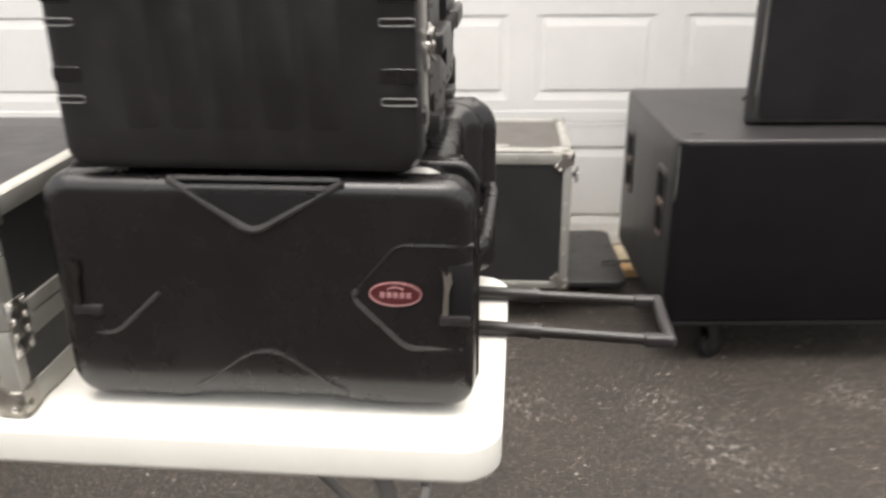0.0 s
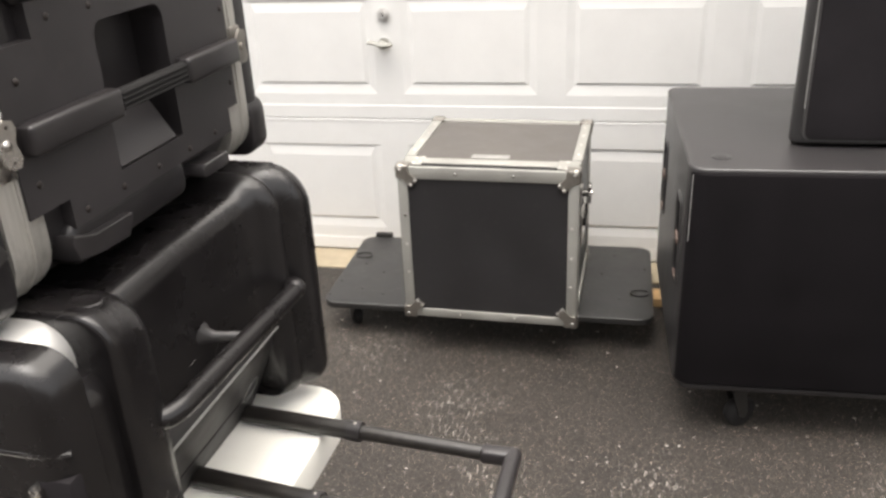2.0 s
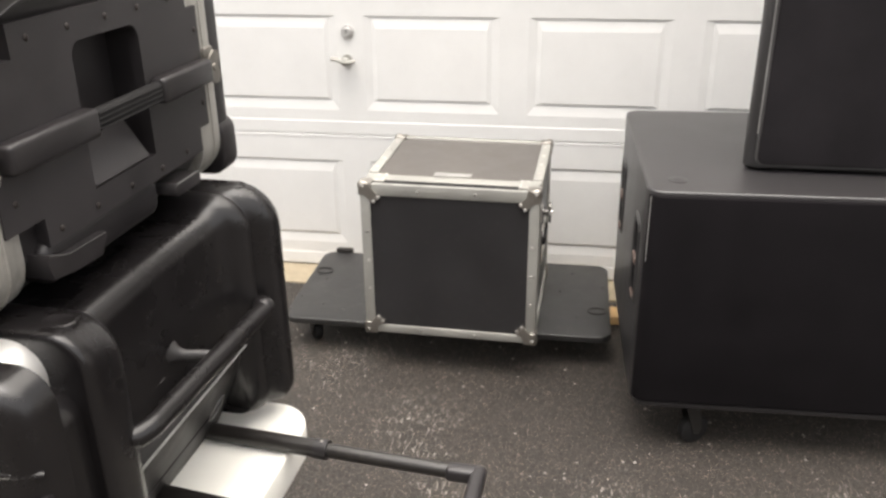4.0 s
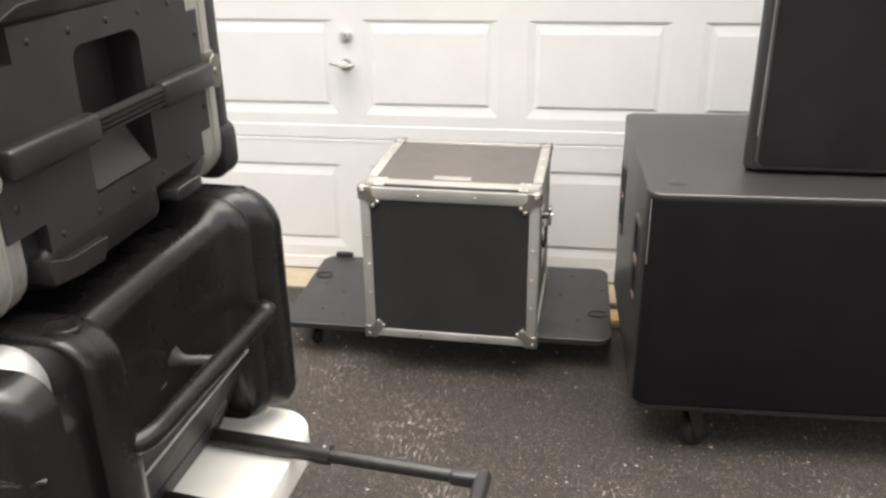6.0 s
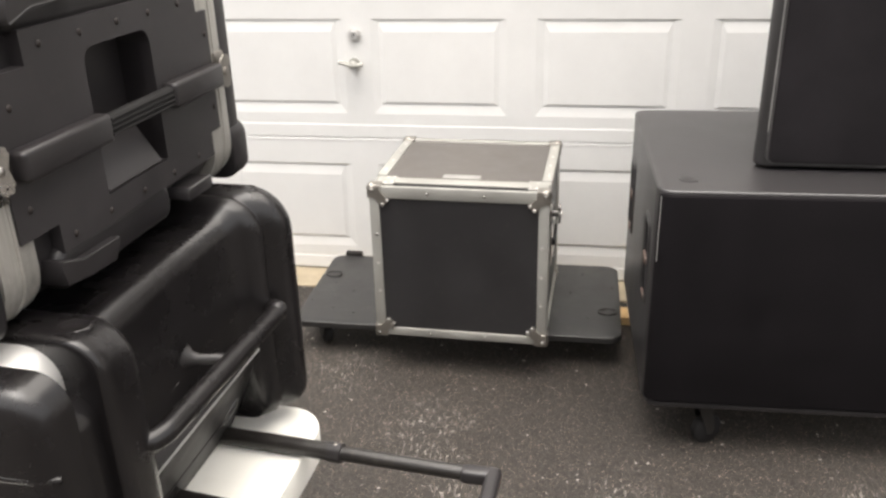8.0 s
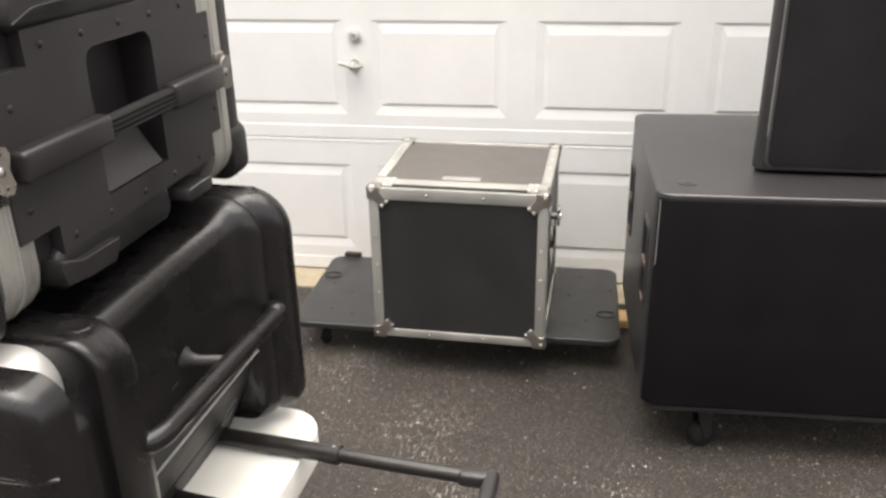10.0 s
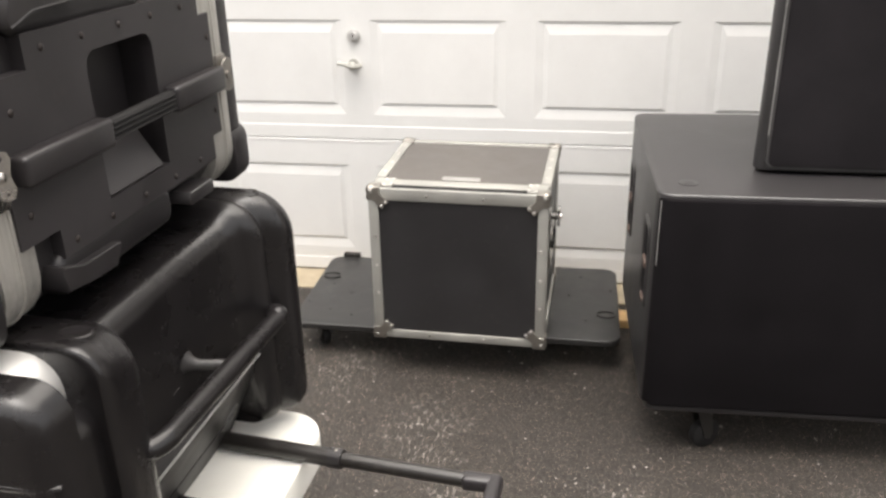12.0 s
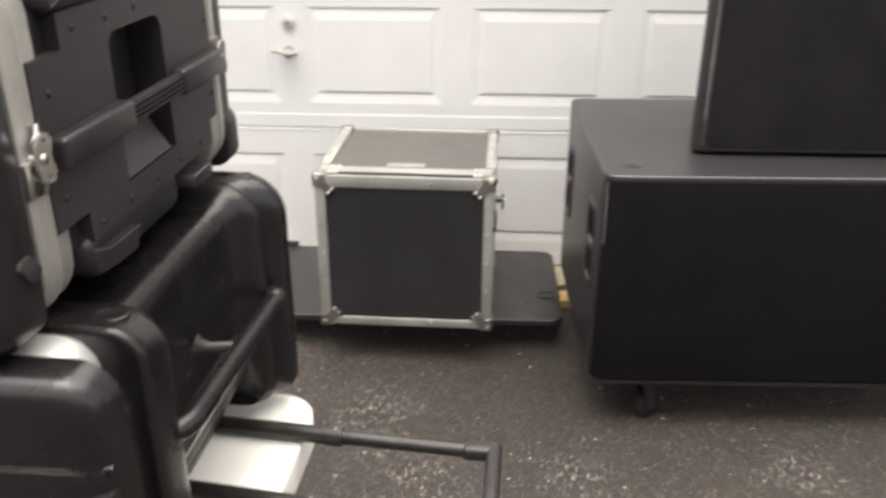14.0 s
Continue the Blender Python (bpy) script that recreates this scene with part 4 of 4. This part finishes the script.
    h = part("pull_handle", bm, ABS, c, "black moulded grip of the pull handle")
    for ya, yb in ((0.288, 0.254), (0.429, 0.407)):
        def at(x):
            return (x, ya + (yb - ya) * (x + 0.085) / 0.375, 0.7375)
        bm = bm_new()
        tube(bm, [at(-0.10), at(0.094)], 0.0125, 14)
        outer = part("outer_tube", bm, DARK_METAL, h, "black outer tube")
        bm = bm_new()
        tube(bm, [at(0.078), at(0.097)], 0.0138, 14)
        part("collar", bm, ABS, outer)
        bm = bm_new()
        tube(bm, [at(0.094), at(0.29)], 0.0100, 14)
        part("inner_tube", bm, DARK_METAL, h, "black inner tube with worn edges")
        p = at(0.088)
        rivet(outer, (p[0], p[1], 0.751), "z", 0.0028, DULL_STEEL)


rolling_case()


# ---- the aluminium-banded rack case on top of it ----
BX0, BX1, BZ0, BZ1 = -0.457, 0.0, 1.0935, 1.405


def cell_plate(bm, ys, zs, holes, x0, x1):
    """A flat plate of cells in the y-z plane, some left out, with its thickness along x."""
    vs = {}

    def vert(i, j, x):
        if (i, j, x) not in vs:
            vs[i, j, x] = bm.verts.new((x, ys[i], zs[j]))
        return vs[i, j, x]
    full = {(i, j) for i in range(len(ys) - 1) for j in range(len(zs) - 1)} - set(holes)
    for i, j in full:
        for x in (x0, x1):
            bm.faces.new([vert(a, b, x) for a, b in ((i, j), (i + 1, j), (i + 1, j + 1), (i, j + 1))])
        for di, dj, a, b in ((-1, 0, (i, j), (i, j + 1)), (1, 0, (i + 1, j), (i + 1, j + 1)), (0, -1, (i, j), (i + 1, j)), (0, 1, (i, j + 1), (i + 1, j + 1))):
            if (i + di, j + dj) not in full:
                bm.faces.new((vert(*a, x0), vert(*b, x0), vert(*b, x1), vert(*a, x1)))
    return bm


def banded_case():
    c = turned("rack_case", -0.048, 1.213, BZ0, "black moulded rack case with aluminium bands, on the rolling case", "equipment case")
    zc = 1.241
    # front lid
    bm = bm_new()
    loft(bm, "y", [
        (0.064, BX0 + 0.002, BX1 - 0.004, BZ0 + 0.004, BZ1 - 0.004, (0.050, 0.028)),
        (0.058, BX0 - 0.001, BX1, BZ0 + 0.001, BZ1, (0.052, 0.028)),
        (0.036, BX0, BX1, BZ0 + 0.001, BZ1, (0.050, 0.028)),
        (0.018, BX0 + 0.001, BX1 - 0.001, BZ0 + 0.003, BZ1, (0.048, 0.028)),
        (0.006, BX0 + 0.004, BX1 - 0.004, BZ0 + 0.008, BZ1 - 0.003, (0.046, 0.028)),
        (0.002, BX0 + 0.010, BX1 - 0.010, BZ0 + 0.014, BZ1 - 0.009, (0.044, 0.028)),
        (0.0002, BX0 + 0.018, BX1 - 0.018, BZ0 + 0.022, BZ1 - 0.018, (0.042, 0.028)),
        (0.0, BX0 + 0.040, BX1 - 0.040, BZ0 + 0.056, BZ1 - 0.040, (0.040, 0.028))], 8)
    front = part("front_lid", bm, LID, c, "black moulded front lid")
    f = 0.0
    for k in range(5):
        x = BX0 + 0.110 + k * 0.058
        bm = bm_new()
        slab(bm, "y", f + 0.004, f - 0.0002, x - 0.022, x + 0.022, BZ0 + 0.06, BZ1 - 0.05, 0.010, 0.003, 0.0008, 3, 3)
        part("rib", bm, LID, front)
    for x in (-0.024, -0.433):
        for z in (1.1885, 1.2815, 1.373):
            w = 0.0215 if x > -0.1 else 0.017
            bm = bm_new()
            loop = ring_points(x - w, x + w, z - 0.0042, z + 0.0042, 0.003, 2)
            tube(bm, [(a, f + 0.0004, b) for a, b in loop + loop[:1]], 0.0016, 6)
            part("slot_rim", bm, SLOT, front, "scuffed rim of a slot")
            bm = bm_new()
            slab(bm, "y", f - 0.0004, f + 0.004, x - w - 0.002, x + w + 0.002, z + 0.022, z + 0.040, 0.004, 0.0005, 0.001, 1, 3)
            part("slot_well", bm, ROTO, front)
    bm = bm_new()
    prism(bm, ellipse(-0.059, 1.357, 0.038, 0.020, 32), "y", f - 0.004, f + 0.002)
    oval = part("badge", bm, PALE_BADGE, front, "pale oval badge")
    for z, w in ((1.365, 0.022), (1.357, 0.028), (1.349, 0.022)):
        bm = bm_new()
        box(bm, -0.059 - w, -0.059 + w, f - 0.0048, f - 0.0035, z - 0.0016, z + 0.0016)
        part("badge_bar", bm, ALU, oval)
    bm = bm_new()
    prism(bm, [(0.030, 1.170), (0.033, 1.175), (0.046, 1.176), (0.050, 1.173), (0.060, 1.160), (0.058, 1.156), (0.046, 1.151), (0.042, 1.154)], "x", BX1 - 0.006, BX1 + 0.0035)
    bmesh.ops.bevel(bm, geom=[e for e in bm.edges if all(v.co.x > BX1 for v in e.verts)], offset=0.002, segments=2, profile=0.5, affect="EDGES")
    part("lid_foot", bm, RIDGE, front, "small scuffed moulded foot")
    # rear lid, flush with its band, and stout bumpers at its corners
    bm = bm_new()
    slab(bm, "y", 0.5065, 0.543, BX0 + 0.004, BX1 - 0.0035, BZ0 + 0.003, BZ1 - 0.003, 0.050, 0.002, 0.010, 4, 8)
    rear = part("rear_lid", bm, ABS, c, "black moulded rear lid")
    for xa, xb in ((BX1 - 0.055, BX1 + 0.002), (BX0 - 0.006, BX0 + 0.055)):
        for za, zb in ((BZ0 - 0.001, BZ0 + 0.076), (BZ1 - 0.076, BZ1 + 0.001)):
            bm = bm_new()
            slab(bm, "y", 0.507, 0.554, xa, xb, za, zb, 0.022, 0.004, 0.014, 4, 6)
            part("corner_bumper", bm, ABS, rear, "stout rounded corner bumper")

    # body: an inner block and thick cheeks that leave the grip hollow open on the right side
    ry0, ry1, rz0, rz1 = 0.226, 0.343, 1.174, 1.318
    bm = bm_new()
    slab(bm, "y", 0.1128, 0.4575, BX0 + 0.006, BX1 - 0.070, BZ0 + 0.006, BZ1 - 0.006, 0.04, 0.002, 0.002, 2, 8)
    part("body", bm, ABS, c, "black moulded body shell")
    bm = bm_new()
    ys = [0.1128, ry0, ry1, 0.4575]
    zs = [BZ0 + 0.006, BZ0 + 0.045, rz0, rz1, BZ1 - 0.03, BZ1 - 0.006]
    cell_plate(bm, ys, zs, {(1, 2)}, BX1 - 0.071, BX1 - 0.010)
    for v in bm.verts:
        if v.co.x > BX1 - 0.02 and (v.co.z < BZ0 + 0.01 or v.co.z > BZ1 - 0.01):
            v.co.x -= 0.028
    part("side_cheek", bm, ABS, c, "black moulded side with a grip hollow")
    # aluminium bands: a broad flat one with a bead, front and rear
    for y0, y1, bead in ((0.0652, 0.1125, 0.0905), (0.458, 0.506, 0.488)):
        bm = bm_new()
        slab(bm, "y", y0, y1, BX0 + 0.001, BX1 - 0.001, BZ0 + 0.003, BZ1 - 0.003, 0.050, 0.001, 0.001, 2, 8)
        band = part("valance", bm, BAND, c, "grimy brushed aluminium band")
        bm = bm_new()
        slab(bm, "y", bead - 0.002, bead + 0.002, BX0 - 0.0005, BX1 + 0.0009, BZ0 + 0.0012, BZ1 - 0.0012, 0.052, 0.001, 0.001, 2, 8)
        part("bead", bm, BAND, band)
    # side plate with stepped corners, cut for the grip hollow
    px = BX1 + 0.003
    bm = bm_new()
    ys = [0.0925, 0.1445, ry0, ry1, 0.450, 0.4735]
    zs = [1.145, rz0, 1.188, 1.307, rz1, 1.348]
    cut = {(0, 0), (0, 4), (2, 1), (2, 2), (2, 3), (4, 0), (4, 4)}
    cell_plate(bm, ys, zs, cut, BX1 - 0.0102, px)
    for y, e in ((ry0, 1), (ry1, -1)):
        arc = [(y + e * 0.016 * (1 - math.sin(radians(15 * k))), rz1 - 0.016 * (1 - math.cos(radians(15 * k)))) for k in range(7)]
        prism(bm, [(y, rz1)] + arc, "x", BX1 - 0.0355, px)
    side = part("side_plate", bm, PLATE, c, "black textured side plate fixed with screws")
    # inside of the hollow, with a ramp below
    bm = bm_new()
    box(bm, BX1 - 0.069, BX1 - 0.036, ry0 + 0.0005, ry1 - 0.0005, rz0 + 0.0005, rz1 - 0.0005)
    part("grip_hollow", bm, ABS, c, "dark hollow behind the grip")
    bm = bm_new()
    prism(bm, [(px - 0.002, rz0 + 0.0005), (px + 0.0005, rz0 + 0.003), (BX1 - 0.030, 1.228), (BX1 - 0.0355, 1.228), (BX1 - 0.0355, rz0 + 0.0005)], "y", ry0 + 0.001, ry1 - 0.014)
    part("hollow_ramp", bm, PLATE, c, "sloping lower face of the hollow")
    # hinged handle bar: two housings and a ribbed grip
    for a, b in ((0.100, 0.228), (0.353, 0.468)):
        bm = bm_new()
        slab(bm, "y", a, b, px - 0.002, px + 0.017, 1.228, 1.2565, 0.005, 0.005, 0.003, 3, 4)
        part("handle_housing", bm, ABS, c, "black rounded handle housing")
    bm = bm_new()
    slab(bm, "y", 0.226, 0.355, px + 0.0005, px + 0.014, 1.231, 1.2535, 0.006, 0.002, 0.002, 2, 4)
    grip = part("grip", bm, RUBBER, c, "ribbed rubber grip")
    for k in range(4):
        bm = bm_new()
        z = 1.2345 + 0.005 * k
        tube(bm, [(px + 0.0142, 0.230, z), (px + 0.0142, 0.351, z)], 0.0012, 6)
        part("grip_rib", bm, RUBBER, grip)
    # moulded stacking feet, below and above
    hook = [(0.128, 0.0505), (0.157, 0.0405), (0.217, 0.0385), (0.220, 0.035), (0.208, 0.0165), (0.161, 0.0205), (0.132, 0.024), (0.126, 0.044)]
    block = [(0.364, 0.0375), (0.416, 0.0370), (0.421, 0.033), (0.421, 0.024), (0.416, 0.0205), (0.366, 0.0215), (0.361, 0.025), (0.361, 0.034)]
    for shape in (hook, block):
        for s in (1, -1):
            bm = bm_new()
            prism(bm, [(y, BZ0 + h if s > 0 else BZ1 - h) for y, h in shape], "x", BX1 - 0.05, px + 0.008)
            bmesh.ops.bevel(bm, geom=[e for e in bm.edges if all(v.co.x > 0 for v in e.verts)], offset=0.0022, segments=2, profile=0.5, affect="EDGES")
            foot = part("moulded_foot", bm, ABS, c, "black moulded stacking foot")
            # pale line for the scuffs and the highlight on the foot's crest
            bm = bm_new()
            crest = [(px + 0.0074, y, BZ0 + h - 0.0006 if s > 0 else BZ1 - h + 0.0006) for y, h in shape[:3 if shape is hook else 2]]
            tube(bm, rounded_path(crest, 0.004), 0.0013, 6)
            part("scuff_highlight", bm, RIDGE if shape is hook else SLOT, foot, "scuffed edge of the foot, paler for its highlight")
    # the side swells out again below and above the plate, between the feet
    for za, zb in ((BZ0 + 0.013, 1.150), (1.343, BZ1 - 0.013)):
        bm = bm_new()
        slab(bm, "x", px - 0.0015, BX1 - 0.05, 0.134, 0.341, za, zb, 0.016, 0.010, 0.001, 4, 6)
        part("side_swell", bm, LID, c, "smooth black swelling of the moulded side")
    # screws
    for y, z in [(0.168, 1.333), (0.227, 1.333), (0.289, 1.333), (0.348, 1.333), (0.411, 1.333), (0.165, 1.1565), (0.2245, 1.157), (0.288, 1.156), (0.3515, 1.155), (0.411, 1.156),
                 (0.115, 1.289), (0.112, 1.200), (0.464, 1.291), (0.464, 1.203)]:
        rivet(side, (px + 0.0003, y, z), "x", 0.0035, SCREW, "screw")
    # twist latches over the bands: the front one stands open, the rear one lies flat
    y = 0.076
    bm = bm_new()
    box(bm, BX1 - 0.002, BX1 + 0.0030, y - 0.012, y + 0.016, zc - 0.027, zc + 0.004, 0.0012)
    latch = part("twist_latch", bm, STEEL, c, "worn steel twist latch")
    bm = bm_new()
    cyl(bm, (BX1, y + 0.003, zc + 0.003), (BX1 + 0.008, y + 0.003, zc + 0.003), 0.0060, 14)
    tube(bm, [(BX1 + 0.003, y + 0.004, zc + 0.016), (BX1 + 0.0055, y + 0.008, zc + 0.024), (BX1 + 0.003, y + 0.011, zc + 0.030)], 0.0028, 8)
    part("spindle", bm, STEEL, latch)
    yy, zz = y + 0.005, zc + 0.004
    q = [(-0.009, -0.006), (-0.006, -0.019), (0.002, -0.024), (0.010, -0.023), (0.014, -0.014), (0.010, 0.0), (0.014, 0.014), (0.011, 0.022), (0.003, 0.024), (-0.005, 0.018), (-0.009, 0.006)]
    bm = bm_new()
    prism(bm, [(yy + 0.85 * u, zz + 0.88 * w) for u, w in q], "x", BX1 + 0.007, BX1 + 0.010)
    bmesh.ops.rotate(bm, verts=bm.verts, cent=(BX1 + 0.008, yy, zz), matrix=Matrix.Rotation(radians(-12), 3, "Z"))
    turn = part("thumb_turn", bm, STEEL, latch, "butterfly-shaped steel thumb turn")
    for s in (-1, 1):
        rivet(turn, (BX1 + 0.010, yy + 0.003, zz + s * 0.015), "x", 0.0022, SCREW)
    rivet(turn, (BX1 + 0.010, yy, zz), "x", 0.0050)
    y = 0.492
    bm = bm_new()
    box(bm, BX1 - 0.001, BX1 + 0.0035, y - 0.010, y + 0.013, zc - 0.016, zc + 0.024, 0.0014)
    latch = part("twist_latch", bm, DULL_STEEL, c, "dull steel twist latch")
    bm = bm_new()
    prism(bm, [(y - 0.006 + 1.15 * u, zc + 0.001 + 0.86 * w) for u, w in q], "x", BX1 + 0.010, BX1 + 0.0125)
    cyl(bm, (BX1 + 0.002, y - 0.004, zc + 0.001), (BX1 + 0.0145, y - 0.004, zc + 0.001), 0.005, 12)
    part("thumb_turn", bm, DULL_STEEL, latch)


banded_case()


# ---- the small flight case beside them on the table ----
def side_case():
    X1, X0, Y0, Y1, Z0, Z1 = 0.0, -0.52, 0.0, 0.43, TZ, 1.060
    c = turned("flight_case", -0.607, 1.205, TZ, "black flight case with broad aluminium edges on white table", "flight case")
    zs = 0.88
    bm = bm_new()
    box(bm, X0 + 0.005, X1 - 0.005, Y0 + 0.005, Y1 - 0.005, Z0 + 0.004, zs - 0.002)
    part("base", bm, LAMINATE, c, "black laminate lower half")
    bm = bm_new()
    box(bm, X0 + 0.005, X1 - 0.005, Y0 + 0.005, Y1 - 0.005, zs + 0.002, Z1 - 0.004)
    part("lid", bm, LAMINATE, c, "black laminate lid")
    w = 0.028
    for z0, z1 in ((Z1 - w, Z1), (zs - 0.032, zs - 0.001), (zs + 0.001, zs + 0.024), (Z0 + 0.003, Z0 + w + 0.012)):
        edge_bar(c, X1 - 0.006, X1, Y0 + w, Y1, z0, z1)
        edge_bar(c, X0 + w, X1 - w, Y0, Y0 + 0.006, z0, z1)
    edge_bar(c, X1 - w, X1, Y0, Y0 + w - 0.001, Z0 + 0.003, zs - 0.001)
    edge_bar(c, X1 - w, X1, Y0, Y0 + w - 0.001, zs + 0.001, Z1)
    edge_bar(c, X1 - w, X1 - 0.007, Y0 + w, Y1, Z1 - 0.004, Z1 - 0.0005)
    ball_corner(c, X1, Y0, Z1, -1, 1, -1)
    ball_corner(c, X1, Y0, Z0 + 0.006, -1, 1, 1)
    # hinge and rivets on the side by the corner
    bm = bm_new()
    box(bm, X1, X1 + 0.004, Y0 + 0.004, Y0 + 0.05, zs - 0.045, zs + 0.04, 0.0015, 1)
    pl = part("corner_plate", bm, STEEL, c, "riveted steel corner plate")
    for y in (Y0 + 0.012, Y0 + 0.04):
        for z in (zs - 0.036, zs - 0.012, zs + 0.01, zs + 0.032):
            rivet(pl, (X1 + 0.005, y, z), "x", 0.005)
    for z in (Z1 - 0.05, Z1 - 0.075):
        rivet(c, (X1 + 0.001, Y0 + 0.018, z), "x", 0.005)


side_case()


# ---- loose grit on the driveway ----
def grit():
    rng = random.Random(7)
    verts, faces = [], []
    for k in range(600):
        x, y = rng.uniform(-0.9, 1.6), rng.uniform(1.75, 3.62)
        s = rng.choice((0.0015, 0.002, 0.002, 0.0025, 0.003, 0.0045))
        b = len(verts)
        for dx, dy, dz in ((1, 0, 0.2), (0, 1, 0.25), (-1, 0, 0.2), (0, -1, 0.15), (0, 0, 1.0), (0.2, 0.1, -0.8)):
            verts.append((x + s * dx * rng.uniform(0.7, 1.5), y + s * dy * rng.uniform(0.7, 1.5), 0.0035 * noise.noise((x * 0.9, y * 0.9, 3)) + s * 0.5 + s * dz * rng.uniform(0.5, 1)))
        for i in range(4):
            faces.append((b + i, b + (i + 1) % 4, b + 4))
            faces.append((b + (i + 1) % 4, b + i, b + 5))
    me = bpy.data.meshes.new("grit")
    me.from_pydata(verts, [], faces)
    me.materials.append(STONE)
    tagged(new("loose_grit", me), "pale grit scattered loosely over the asphalt", "grit", kind="stuff")


grit()
